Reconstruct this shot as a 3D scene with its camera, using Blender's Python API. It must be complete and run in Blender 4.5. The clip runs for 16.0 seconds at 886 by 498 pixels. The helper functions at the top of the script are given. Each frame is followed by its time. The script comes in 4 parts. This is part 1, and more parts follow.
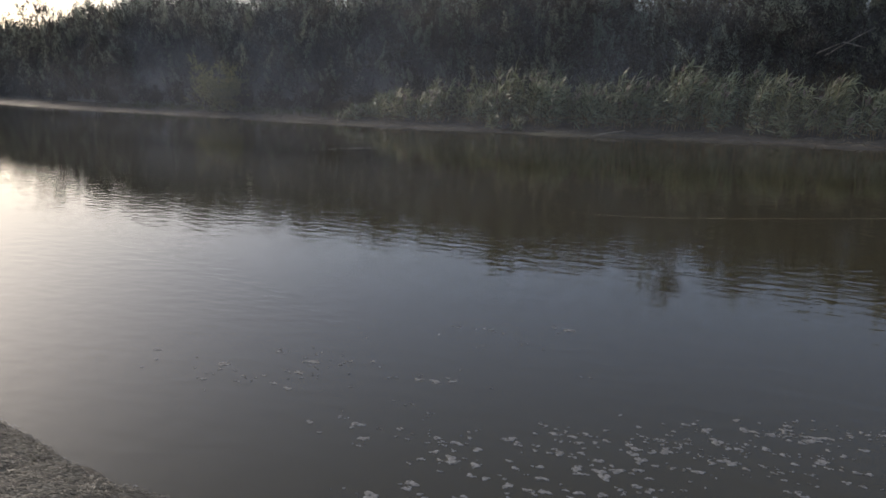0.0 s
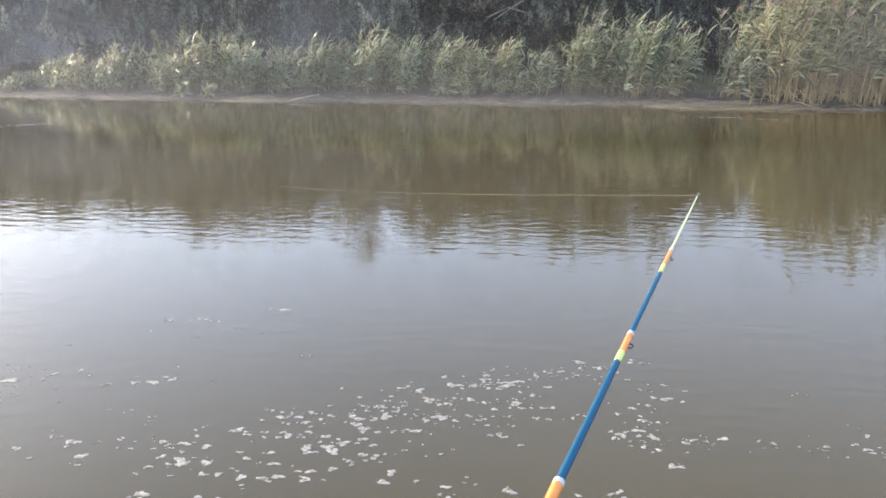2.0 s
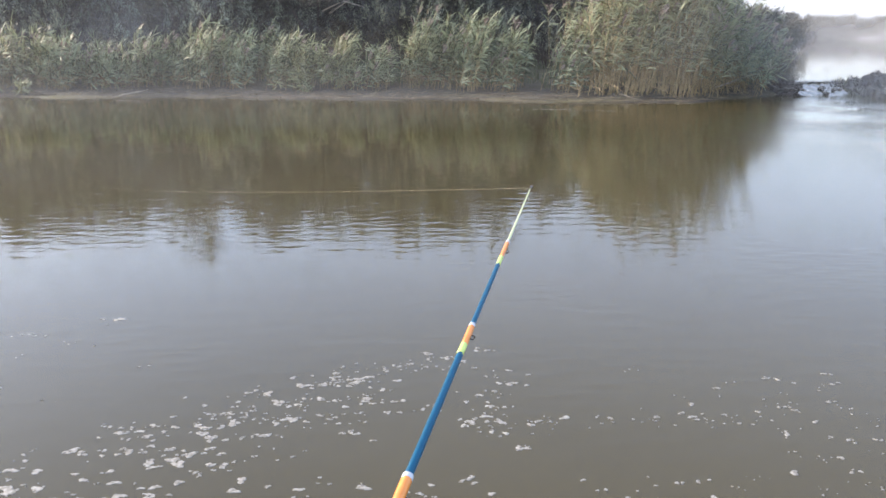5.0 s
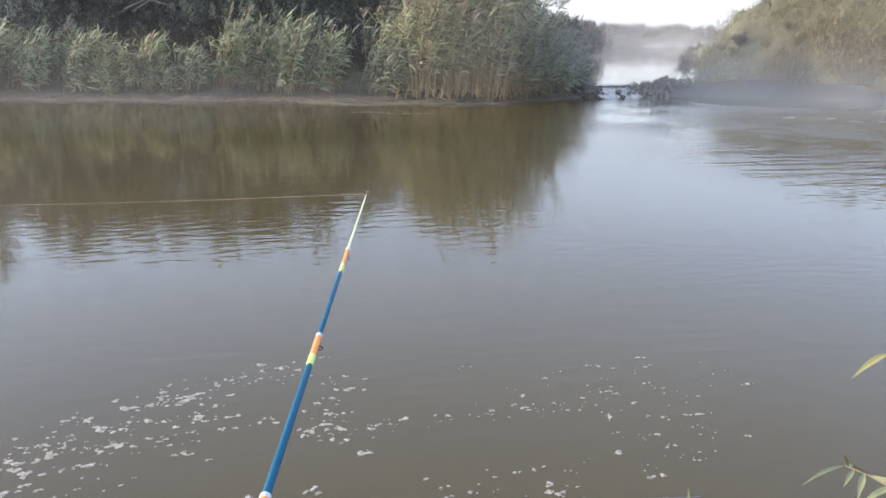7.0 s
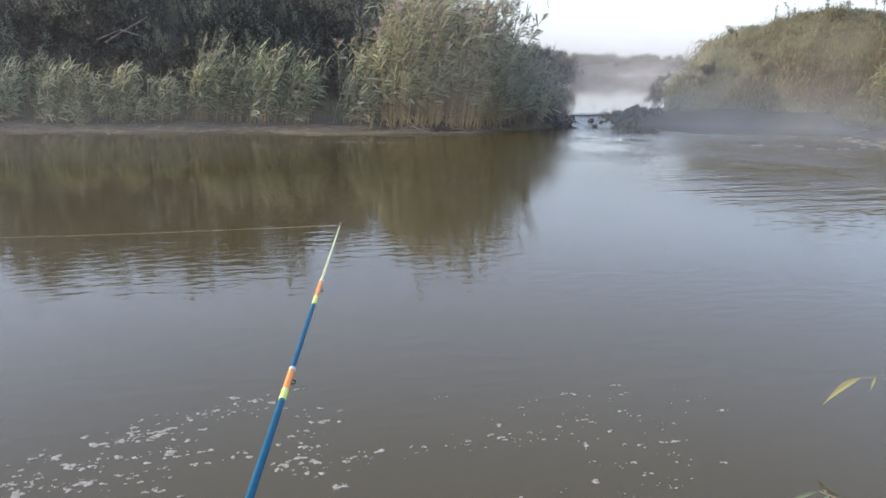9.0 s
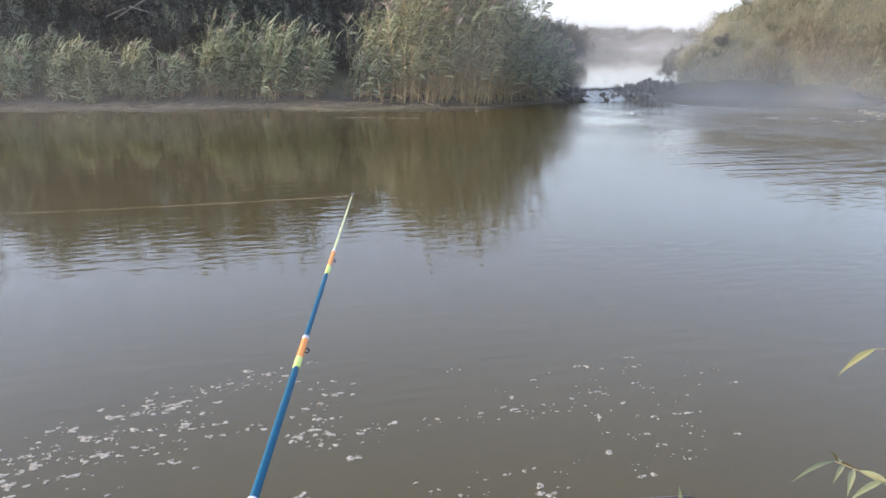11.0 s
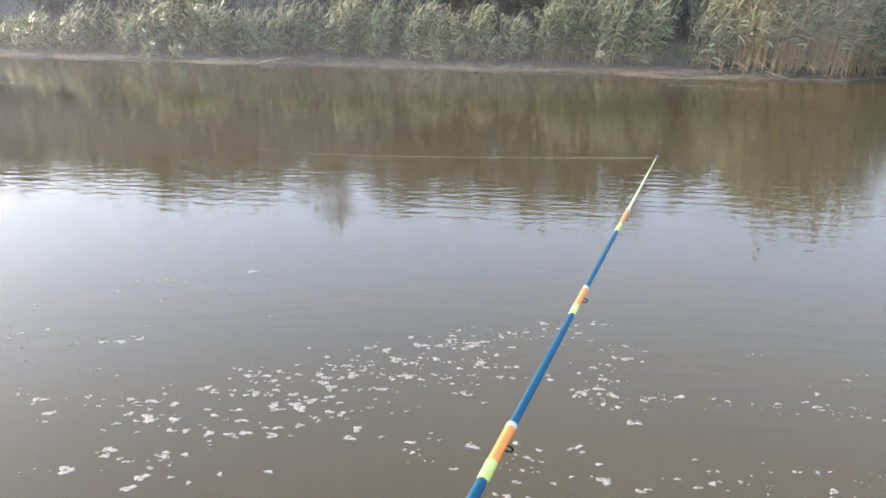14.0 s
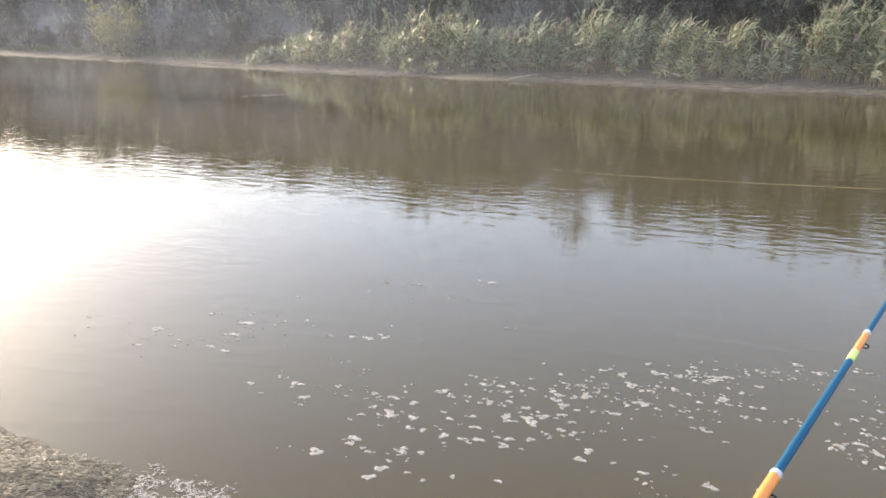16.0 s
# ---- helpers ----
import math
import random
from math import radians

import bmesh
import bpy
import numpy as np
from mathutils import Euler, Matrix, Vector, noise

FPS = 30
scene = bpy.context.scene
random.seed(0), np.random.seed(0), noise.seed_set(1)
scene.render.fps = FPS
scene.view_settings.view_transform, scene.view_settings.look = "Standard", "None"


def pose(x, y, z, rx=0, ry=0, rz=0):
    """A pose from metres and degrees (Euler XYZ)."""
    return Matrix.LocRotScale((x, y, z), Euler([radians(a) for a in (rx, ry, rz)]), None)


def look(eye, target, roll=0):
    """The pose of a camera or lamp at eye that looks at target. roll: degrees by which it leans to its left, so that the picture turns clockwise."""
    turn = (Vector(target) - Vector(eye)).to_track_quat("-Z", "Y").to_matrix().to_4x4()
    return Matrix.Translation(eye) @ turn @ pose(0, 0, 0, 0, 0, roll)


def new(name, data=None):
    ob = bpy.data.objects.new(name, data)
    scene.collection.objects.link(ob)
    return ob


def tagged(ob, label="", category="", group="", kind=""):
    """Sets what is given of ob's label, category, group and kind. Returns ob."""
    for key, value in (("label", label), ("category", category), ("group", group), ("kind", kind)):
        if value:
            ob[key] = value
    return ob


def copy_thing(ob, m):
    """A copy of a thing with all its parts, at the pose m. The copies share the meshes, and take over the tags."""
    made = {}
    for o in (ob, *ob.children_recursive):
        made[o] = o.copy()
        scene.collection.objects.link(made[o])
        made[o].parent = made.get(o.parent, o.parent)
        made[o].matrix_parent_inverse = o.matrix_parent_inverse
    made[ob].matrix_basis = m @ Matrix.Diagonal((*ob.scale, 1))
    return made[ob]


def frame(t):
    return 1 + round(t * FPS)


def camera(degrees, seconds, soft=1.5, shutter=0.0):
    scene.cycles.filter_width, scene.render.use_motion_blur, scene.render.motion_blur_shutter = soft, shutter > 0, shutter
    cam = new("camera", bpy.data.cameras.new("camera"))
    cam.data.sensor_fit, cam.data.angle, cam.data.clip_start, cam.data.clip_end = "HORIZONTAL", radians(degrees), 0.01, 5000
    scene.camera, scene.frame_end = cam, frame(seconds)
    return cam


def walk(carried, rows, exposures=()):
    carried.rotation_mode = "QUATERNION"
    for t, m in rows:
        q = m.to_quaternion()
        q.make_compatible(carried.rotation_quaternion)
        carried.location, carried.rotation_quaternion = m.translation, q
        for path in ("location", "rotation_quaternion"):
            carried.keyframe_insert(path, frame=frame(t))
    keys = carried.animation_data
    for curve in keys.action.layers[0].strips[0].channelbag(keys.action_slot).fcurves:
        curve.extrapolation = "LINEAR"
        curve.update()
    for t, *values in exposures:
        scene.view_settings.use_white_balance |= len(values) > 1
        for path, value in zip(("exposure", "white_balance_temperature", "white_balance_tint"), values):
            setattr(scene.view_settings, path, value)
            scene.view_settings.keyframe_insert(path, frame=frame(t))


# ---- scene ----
cam = camera(57.3, 16.0, 1.6)
PATH = [
    (0, (-0.12, 0.24, 1.46), (-1.126, 1.921, 1.057), -0.2),
    (0.5, (-0.116, 0.184, 1.577), (-0.888, 1.974, 1.128), -0.9),
    (1, (-0.112, 0.143, 1.592), (-0.67, 2.005, 1.119), -0.1),
    (1.5, (-0.097, 0.141, 1.599), (-0.498, 2.038, 1.109), -0.3),
    (2, (-0.095, 0.142, 1.599), (-0.428, 2.049, 1.097), -0.7),
    (2.5, (-0.087, 0.143, 1.6), (-0.383, 2.057, 1.1), -1.2),
    (3, (-0.082, 0.132, 1.601), (-0.357, 2.049, 1.101), -0.8),
    (5.5, (-0.086, 0.14, 1.619), (0.06, 2.064, 1.095), -0.3),
    (6, (-0.125, 0.132, 1.627), (0.123, 2.044, 1.095), -0.1),
    (6.5, (-0.139, 0.131, 1.621), (0.228, 2.018, 1.07), 0.5),
    (7, (-0.127, 0.148, 1.62), (0.347, 2.022, 1.107), 0.7),
    (7.5, (-0.126, 0.139, 1.626), (0.402, 2.007, 1.142), 0.4),
    (8, (-0.124, 0.14, 1.631), (0.407, 2.014, 1.178), 0.5),
    (8.5, (-0.122, 0.144, 1.63), (0.414, 2.019, 1.186), 0.6),
    (11, (-0.124, 0.158, 1.606), (0.382, 2.027, 1.105), 0.1),
    (11.5, (-0.087, 0.129, 1.607), (0.191, 2.03, 1.05), 0.2),
    (12, (-0.055, 0.113, 1.601), (0.088, 2.017, 1.006), -0.0),
    (12.5, (-0.038, 0.111, 1.59), (0.007, 2.016, 0.983), 0.7),
    (13, (-0.037, 0.108, 1.591), (-0.057, 2.018, 0.995), 0.2),
    (13.5, (-0.053, 0.102, 1.593), (-0.177, 2.009, 1.004), 0.3),
    (14, (-0.068, 0.098, 1.591), (-0.328, 1.994, 1.009), 0.3),
    (14.5, (-0.079, 0.101, 1.591), (-0.451, 1.982, 1.023), 0.3),
    (15, (-0.09, 0.1, 1.589), (-0.592, 1.956, 1.039), 0.4),
    (15.5, (-0.097, 0.091, 1.594), (-0.717, 1.913, 1.05), 0.6),
    (16, (-0.117, 0.086, 1.592), (-0.923, 1.834, 1.049), -0.2),
]
EXPOSURES = [(t, e + 0.36, k - 220, 14) for t, e, k in ((0.0, -0.14, 6600), (0.5, 0.42, 6850), (1.0, 1.06, 7000), (1.5, 1.68, 6950), (2.0, 2.05, 7000), (3.0, 2.02, 7050), (5.5, 1.92, 6900), (7.0, 1.8, 6950), (7.5, 1.66, 6950),
                                           (8.0, 1.48, 6900), (8.5, 1.48, 6900), (11.0, 1.7, 7000), (12.5, 2.03, 7200), (14.0, 2.13, 7100), (15.0, 2.05, 7200), (16.0, 1.98, 7450))]
walk(cam, [(t, look(eye, aim, roll)) for t, eye, aim, roll in PATH], EXPOSURES)

# ---- light: hazy early morning, low veiled sun on the left ----
SUN_AZ, SUN_EL = radians(-71), radians(19)      # azimuth from +y towards +x
world = bpy.data.worlds.new("world")
scene.world = world
world.use_nodes = True
wn = world.node_tree.nodes
sky = wn.new("ShaderNodeTexSky")
sky.sky_type, sky.sun_disc = "NISHITA", False
sky.sun_elevation, sky.sun_rotation = SUN_EL, SUN_AZ
sky.air_density, sky.dust_density, sky.ozone_density = 1.0, 2.2, 3.0
wn["Background"].inputs["Strength"].default_value = 0.15
haze = wn.new("ShaderNodeMix")      # even morning haze over the clear sky
haze.data_type = "RGBA"
haze.inputs[0].default_value, haze.inputs[7].default_value = 0.58, (1.8, 2.0, 2.5, 1)
world.node_tree.links.new(sky.outputs[0], haze.inputs[6])
world.node_tree.links.new(haze.outputs[2], wn["Background"].inputs["Color"])
sun = new("sun", bpy.data.lights.new("sun", "SUN"))
sun.data.energy, sun.data.angle, sun.data.color = 1.6, radians(7), (1.0, 0.87, 0.7)
sun_way = Vector((math.sin(SUN_AZ) * math.cos(SUN_EL), math.cos(SUN_AZ) * math.cos(SUN_EL), math.sin(SUN_EL)))
sun.matrix_world = look(sun_way * 80, (0, 0, 0))


# ---- materials ----
def material(name):
    m = bpy.data.materials.new(name)
    m.use_nodes = True
    return m, m.node_tree.nodes, m.node_tree.links, m.node_tree.nodes["Principled BSDF"]


def tex_noise(n, l, scale, detail=4.0, stretch=(1, 1, 1), rough=0.55):
    co, mp, tx = n.new("ShaderNodeTexCoord"), n.new("ShaderNodeMapping"), n.new("ShaderNodeTexNoise")
    mp.inputs["Scale"].default_value = stretch
    tx.inputs["Scale"].default_value, tx.inputs["Detail"].default_value = scale, detail
    tx.inputs["Roughness"].default_value = rough
    l.new(co.outputs["Object"], mp.inputs["Vector"])
    l.new(mp.outputs[0], tx.inputs["Vector"])
    return tx.outputs["Fac"]


def ramp(n, l, fac, stops):
    r = n.new("ShaderNodeValToRGB")
    el = r.color_ramp.elements
    while len(el) < len(stops):
        el.new(0.5)
    for e, (p, c) in zip(el, stops):
        e.position, e.color = p, (*c, 1) if len(c) == 3 else c
    l.new(fac, r.inputs[0])
    return r.outputs[0]


def blend(n, l, a, b, fac, how="MIX"):
    m = n.new("ShaderNodeMix")
    m.data_type, m.blend_type = "RGBA", how
    for sock, v in ((m.inputs[6], a), (m.inputs[7], b), (m.inputs[0], fac)):
        if isinstance(v, bpy.types.NodeSocket):
            l.new(v, sock)
        else:
            sock.default_value = v if isinstance(v, (int, float)) else (*v, 1)
    return m.outputs[2]


def maths(n, l, op, a, b=0.0, clamp=False):
    m = n.new("ShaderNodeMath")
    m.operation, m.use_clamp = op, clamp
    for sock, v in zip(m.inputs, (a, b)):
        if isinstance(v, bpy.types.NodeSocket):
            l.new(v, sock)
        else:
            sock.default_value = v
    return m.outputs[0]


def bump(n, l, bsdf, height, strength, distance):
    b = n.new("ShaderNodeBump")
    b.inputs["Distance"].default_value = distance
    if isinstance(strength, bpy.types.NodeSocket):
        l.new(strength, b.inputs["Strength"])
    else:
        b.inputs["Strength"].default_value = strength
    l.new(height, b.inputs["Height"])
    l.new(b.outputs[0], bsdf.inputs["Normal"])


def leafy(name, dark, light, dry, dry_share=0.15, translucent=0.25, rough=0.55, own_tint=0.6):
    """Leaves: each its own tone between dark and light, some of them dry."""
    m, n, l, bsdf = material(name)
    geo = n.new("ShaderNodeNewGeometry")
    own = geo.outputs["Random Per Island"]
    big = tex_noise(n, l, 0.6, 4)
    tone = maths(n, l, "ADD", maths(n, l, "MULTIPLY", own, 0.6), maths(n, l, "MULTIPLY", big, 0.5))
    d = 1 - dry_share
    col = ramp(n, l, tone, [(0.33, dark), (0.7, light), (max(0.74, min(d, 0.93)), light), (0.98, dry)])
    info = n.new("ShaderNodeObjectInfo")
    col = blend(n, l, col, blend(n, l, col, ramp(n, l, info.outputs["Random"], [(0.0, (0.8, 0.92, 0.9)), (0.5, (1.0, 1.0, 0.92)), (0.85, (1.05, 1.02, 0.85)), (1.0, (1.25, 1.06, 0.66))]), 1.0, "MULTIPLY"), own_tint)
    l.new(col, bsdf.inputs["Base Color"])
    bsdf.inputs["Roughness"].default_value = rough
    bsdf.inputs["Specular IOR Level"].default_value = 0.5
    tr = n.new("ShaderNodeBsdfTranslucent")
    l.new(col, tr.inputs["Color"])
    mix = n.new("ShaderNodeMixShader")
    mix.inputs[0].default_value = translucent
    l.new(bsdf.outputs[0], mix.inputs[1])
    l.new(tr.outputs[0], mix.inputs[2])
    l.new(mix.outputs[0], n["Material Output"].inputs["Surface"])
    return m


def coarse(name, a, b, scale=3.0, rough=0.85, relief=0.02):
    """Bark, twigs, dry stalks: two tones at two scales and relief."""
    m, n, l, bsdf = material(name)
    f = maths(n, l, "ADD", maths(n, l, "MULTIPLY", tex_noise(n, l, scale), 0.6), maths(n, l, "MULTIPLY", tex_noise(n, l, scale * 9), 0.4))
    l.new(ramp(n, l, f, [(0.35, a), (0.65, b)]), bsdf.inputs["Base Color"])
    bsdf.inputs["Roughness"].default_value = rough
    bump(n, l, bsdf, f, 0.7, relief)
    return m


REED_LEAF = leafy("reed leaf", (0.08, 0.089, 0.05), (0.35, 0.38, 0.235), (0.53, 0.51, 0.38), 0.22, 0.3, 0.45, 0.6)
REED_DEAD = leafy("withered reed leaf", (0.13, 0.09, 0.05), (0.3, 0.22, 0.12), (0.42, 0.33, 0.2), 0.2, 0.15, 0.6, 0.3)
REED_STEM = coarse("reed stem", (0.2, 0.14, 0.065), (0.42, 0.33, 0.17), 5, 0.6, 0.002)
REED_PLUME = leafy("reed plume", (0.2, 0.15, 0.13), (0.38, 0.3, 0.265), (0.5, 0.43, 0.36), own_tint=0.2)
# thicket leaves coloured dark for the shade inside the crown, its shoots pale
TREE_LEAF = leafy("thicket leaf", (0.04, 0.036, 0.034), (0.1, 0.092, 0.079), (0.17, 0.14, 0.105), 0.12, 0.35)
FEATHER_LEAF = leafy("feathery shoot", (0.2, 0.215, 0.18), (0.4, 0.42, 0.33), (0.5, 0.47, 0.36), 0.15, 0.3)
GRASS_LEAF = leafy("bank grass", (0.1, 0.094, 0.055), (0.185, 0.168, 0.105), (0.27, 0.23, 0.16), 0.3)
WEED_LEAF = leafy("bank weeds", (0.1, 0.12, 0.06), (0.2, 0.2, 0.12), (0.3, 0.24, 0.15), 0.2)
PALE_LEAF = leafy("pale willow leaf", (0.16, 0.18, 0.1), (0.36, 0.37, 0.23), (0.45, 0.4, 0.26), 0.15, 0.3)
# dark here too, with the crown's inner shade in the colour
SHRUB_LEAF = leafy("shrub leaf", (0.05, 0.046, 0.042), (0.135, 0.127, 0.105), (0.2, 0.17, 0.13), 0.15, 0.35)
WILLOW_LEAF = leafy("willow leaf", (0.17, 0.19, 0.08), (0.3, 0.31, 0.17), (0.45, 0.4, 0.24), 0.1, 0.3)
BARK = coarse("bark", (0.05, 0.042, 0.035), (0.14, 0.12, 0.1), 4)
DRIFTWOOD = coarse("driftwood", (0.2, 0.17, 0.13), (0.42, 0.37, 0.3), 6, 0.8, 0.005)
DARK_WOOD = coarse("wet wood", (0.03, 0.028, 0.024), (0.08, 0.07, 0.06), 6, 0.4, 0.005)


def ground_material():
    m, n, l, bsdf = material("river bank soil")
    geo, sep = n.new("ShaderNodeNewGeometry"), n.new("ShaderNodeSeparateXYZ")
    l.new(geo.outputs["Position"], sep.inputs[0])
    fine, mid, wide = tex_noise(n, l, 14, 6), tex_noise(n, l, 2.2, 5), tex_noise(n, l, 0.35, 4)
    f = maths(n, l, "ADD", maths(n, l, "MULTIPLY", mid, 0.6), maths(n, l, "MULTIPLY", fine, 0.4))
    mud = ramp(n, l, f, [(0.3, (0.036, 0.03, 0.02)), (0.55, (0.06, 0.05, 0.034)), (0.75, (0.1, 0.085, 0.06))])
    soil = ramp(n, l, f, [(0.3, (0.05, 0.047, 0.026)), (0.55, (0.095, 0.09, 0.048)), (0.75, (0.15, 0.135, 0.075))])
    high = maths(n, l, "MULTIPLY", maths(n, l, "SUBTRACT", maths(n, l, "ADD", sep.outputs["Z"], maths(n, l, "MULTIPLY", wide, 0.3)), 0.33), 6.0, True)
    edge = maths(n, l, "MULTIPLY", maths(n, l, "SUBTRACT", 0.085, sep.outputs["Z"]), 18.0, True)
    slime = maths(n, l, "MULTIPLY", edge, ramp(n, l, tex_noise(n, l, 0.55, 5, (0.5, 1.5, 1)), [(0.48, (0, 0, 0)), (0.62, (0.8,) * 3)]))
    mud = blend(n, l, mud, (0.17, 0.15, 0.075), slime)
    l.new(blend(n, l, mud, soil, high), bsdf.inputs["Base Color"])
    l.new(ramp(n, l, mid, [(0.3, (0.6,) * 3), (0.7, (0.92,) * 3)]), bsdf.inputs["Roughness"])
    bump(n, l, bsdf, f, 0.8, 0.05)
    return m


def water_material(name, ripple, rush=0.0):
    """Murky olive-brown river water with a fine, uneven ripple; rougher where the current comes in."""
    m, n, l, bsdf = material(name)
    body = ramp(n, l, tex_noise(n, l, 0.3, 3), [(0.3, (0.104, 0.083, 0.031)), (0.7, (0.128, 0.104, 0.043))])
    silt = ramp(n, l, tex_noise(n, l, 700, 1), [(0.32, (0.08,) * 3), (0.68, (0.92,) * 3)])      # specks of silt in the water
    l.new(blend(n, l, body, silt, 1.0, "MULTIPLY"), bsdf.inputs["Base Color"])
    bsdf.inputs["Roughness"].default_value = 0.025
    bsdf.inputs["IOR"].default_value = 1.333
    small, long = tex_noise(n, l, 7.5, 1, (0.6, 1.2, 1)), tex_noise(n, l, 1.1, 1, (0.5, 1.6, 1))
    h = maths(n, l, "ADD", maths(n, l, "MULTIPLY", small, 0.42), maths(n, l, "MULTIPLY", long, 0.12))
    patch = ramp(n, l, tex_noise(n, l, 0.16, 3, (0.6, 1.4, 1)), [(0.35, (0.28,) * 3), (0.65, (0.9,) * 3)])
    strength = maths(n, l, "MULTIPLY", patch, ripple)
    if rush:
        geo = n.new("ShaderNodeNewGeometry")

        def within(x, y, reach):
            dist = n.new("ShaderNodeVectorMath")
            dist.operation = "DISTANCE"
            dist.inputs[1].default_value = (x, y, 0.0)
            l.new(geo.outputs["Position"], dist.inputs[0])
            return maths(n, l, "SUBTRACT", 1.0, maths(n, l, "DIVIDE", dist.outputs["Value"], reach), True)

        def crests(turned, scale, stretch, detail):
            turn, wave = n.new("ShaderNodeMapping"), n.new("ShaderNodeTexNoise")
            turn.inputs["Rotation"].default_value, turn.inputs["Scale"].default_value = (0, 0, radians(turned)), stretch
            wave.inputs["Scale"].default_value, wave.inputs["Detail"].default_value = scale, detail
            l.new(geo.outputs["Position"], turn.inputs["Vector"])
            l.new(turn.outputs[0], wave.inputs["Vector"])
            return wave.outputs["Fac"]

        ragged = ramp(n, l, crests(0, 0.55, (1, 1, 1), 4.0), [(0.36, (0.0,) * 3), (0.62, (1.0,) * 3)])
        # a breath of wind ruffles a lane across the middle of the river
        sep = n.new("ShaderNodeSeparateXYZ")
        l.new(geo.outputs["Position"], sep.inputs[0])
        off = maths(n, l, "ADD", sep.outputs["Y"], maths(n, l, "MULTIPLY", crests(0, 0.3, (1, 1, 1), 2.0), 3.0))
        lane = ramp(n, l, maths(n, l, "DIVIDE", off, 20.0), [(0.3, (0.0,) * 3), (0.4, (1.0,) * 3), (0.5, (1.0,) * 3), (0.66, (0.0,) * 3)])
        patch = maths(n, l, "MAXIMUM", patch, maths(n, l, "MULTIPLY", lane, 0.95))
        strength = maths(n, l, "MULTIPLY", patch, ripple)
        current, eddy = maths(n, l, "MULTIPLY", within(12.5, 14.5, 9.5), ragged), within(7.6, 9.5, 2.6)
        h = maths(n, l, "ADD", h, maths(n, l, "MULTIPLY", maths(n, l, "MULTIPLY", current, crests(12, 4.0, (1.6, 1.0, 1), 3.0)), 4.5))
        h = maths(n, l, "ADD", h, maths(n, l, "MULTIPLY", maths(n, l, "MULTIPLY", eddy, crests(20, 1.5, (0.6, 2.4, 1), 1.5)), 3.2))
        l.new(maths(n, l, "ADD", maths(n, l, "MULTIPLY", current, 0.3), 0.025), bsdf.inputs["Roughness"])
        strength = maths(n, l, "ADD", strength, maths(n, l, "MULTIPLY", maths(n, l, "MAXIMUM", current, eddy), rush))
    bump(n, l, bsdf, h, strength, 0.02)
    return m


def foam_material():
    m, n, l, bsdf = material("foam")
    l.new(ramp(n, l, tex_noise(n, l, 60, 4), [(0.3, (0.25, 0.235, 0.2)), (0.7, (0.43, 0.41, 0.36))]), bsdf.inputs["Base Color"])
    bsdf.inputs["Roughness"].default_value = 0.7
    bump(n, l, bsdf, tex_noise(n, l, 160, 3), 0.5, 0.004)
    clear, mix = n.new("ShaderNodeBsdfTransparent"), n.new("ShaderNodeMixShader")
    l.new(ramp(n, l, tex_noise(n, l, 45, 3), [(0.35, (0.45,) * 3), (0.6, (0.95,) * 3)]), mix.inputs[0])
    l.new(clear.outputs[0], mix.inputs[1])
    l.new(bsdf.outputs[0], mix.inputs[2])
    l.new(mix.outputs[0], n["Material Output"].inputs["Surface"])
    return m


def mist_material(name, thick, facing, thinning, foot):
    """Haze put on flat sheets: mostly clear white, thin in wisps, fading out upwards."""
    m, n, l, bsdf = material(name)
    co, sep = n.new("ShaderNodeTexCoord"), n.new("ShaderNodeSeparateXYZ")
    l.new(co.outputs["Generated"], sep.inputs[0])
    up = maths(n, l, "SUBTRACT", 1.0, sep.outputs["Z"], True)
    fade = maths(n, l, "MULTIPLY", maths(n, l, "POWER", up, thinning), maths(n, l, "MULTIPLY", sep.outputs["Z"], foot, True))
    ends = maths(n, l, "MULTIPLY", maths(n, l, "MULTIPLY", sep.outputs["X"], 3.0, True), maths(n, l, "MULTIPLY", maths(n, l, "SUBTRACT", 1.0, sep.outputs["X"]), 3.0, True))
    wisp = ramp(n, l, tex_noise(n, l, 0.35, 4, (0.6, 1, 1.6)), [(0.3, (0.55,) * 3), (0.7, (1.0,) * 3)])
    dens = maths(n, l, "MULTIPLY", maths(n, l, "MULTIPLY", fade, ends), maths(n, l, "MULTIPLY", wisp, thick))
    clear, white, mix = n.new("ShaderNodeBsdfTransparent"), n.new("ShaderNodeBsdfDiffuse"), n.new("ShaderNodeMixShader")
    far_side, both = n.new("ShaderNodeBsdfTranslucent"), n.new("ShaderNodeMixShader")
    even = n.new("ShaderNodeCombineXYZ")      # one fixed normal shades the whole sheet alike, however it bends
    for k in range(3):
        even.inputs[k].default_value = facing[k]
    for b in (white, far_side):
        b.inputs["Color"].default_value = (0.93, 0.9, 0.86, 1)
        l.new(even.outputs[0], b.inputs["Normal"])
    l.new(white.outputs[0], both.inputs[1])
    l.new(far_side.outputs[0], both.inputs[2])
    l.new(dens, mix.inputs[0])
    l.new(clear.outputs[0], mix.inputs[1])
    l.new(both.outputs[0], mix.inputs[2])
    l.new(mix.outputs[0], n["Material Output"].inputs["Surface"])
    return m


def paint(name, col, rough=0.25, metal=0.0, gloss=0.5):
    m, n, l, bsdf = material(name)
    l.new(ramp(n, l, tex_noise(n, l, 40, 3), [(0.3, tuple(c * 0.85 for c in col)), (0.7, col)]), bsdf.inputs["Base Color"])
    bsdf.inputs["Roughness"].default_value, bsdf.inputs["Metallic"].default_value = rough, metal
    bsdf.inputs["Specular IOR Level"].default_value = gloss
    return m


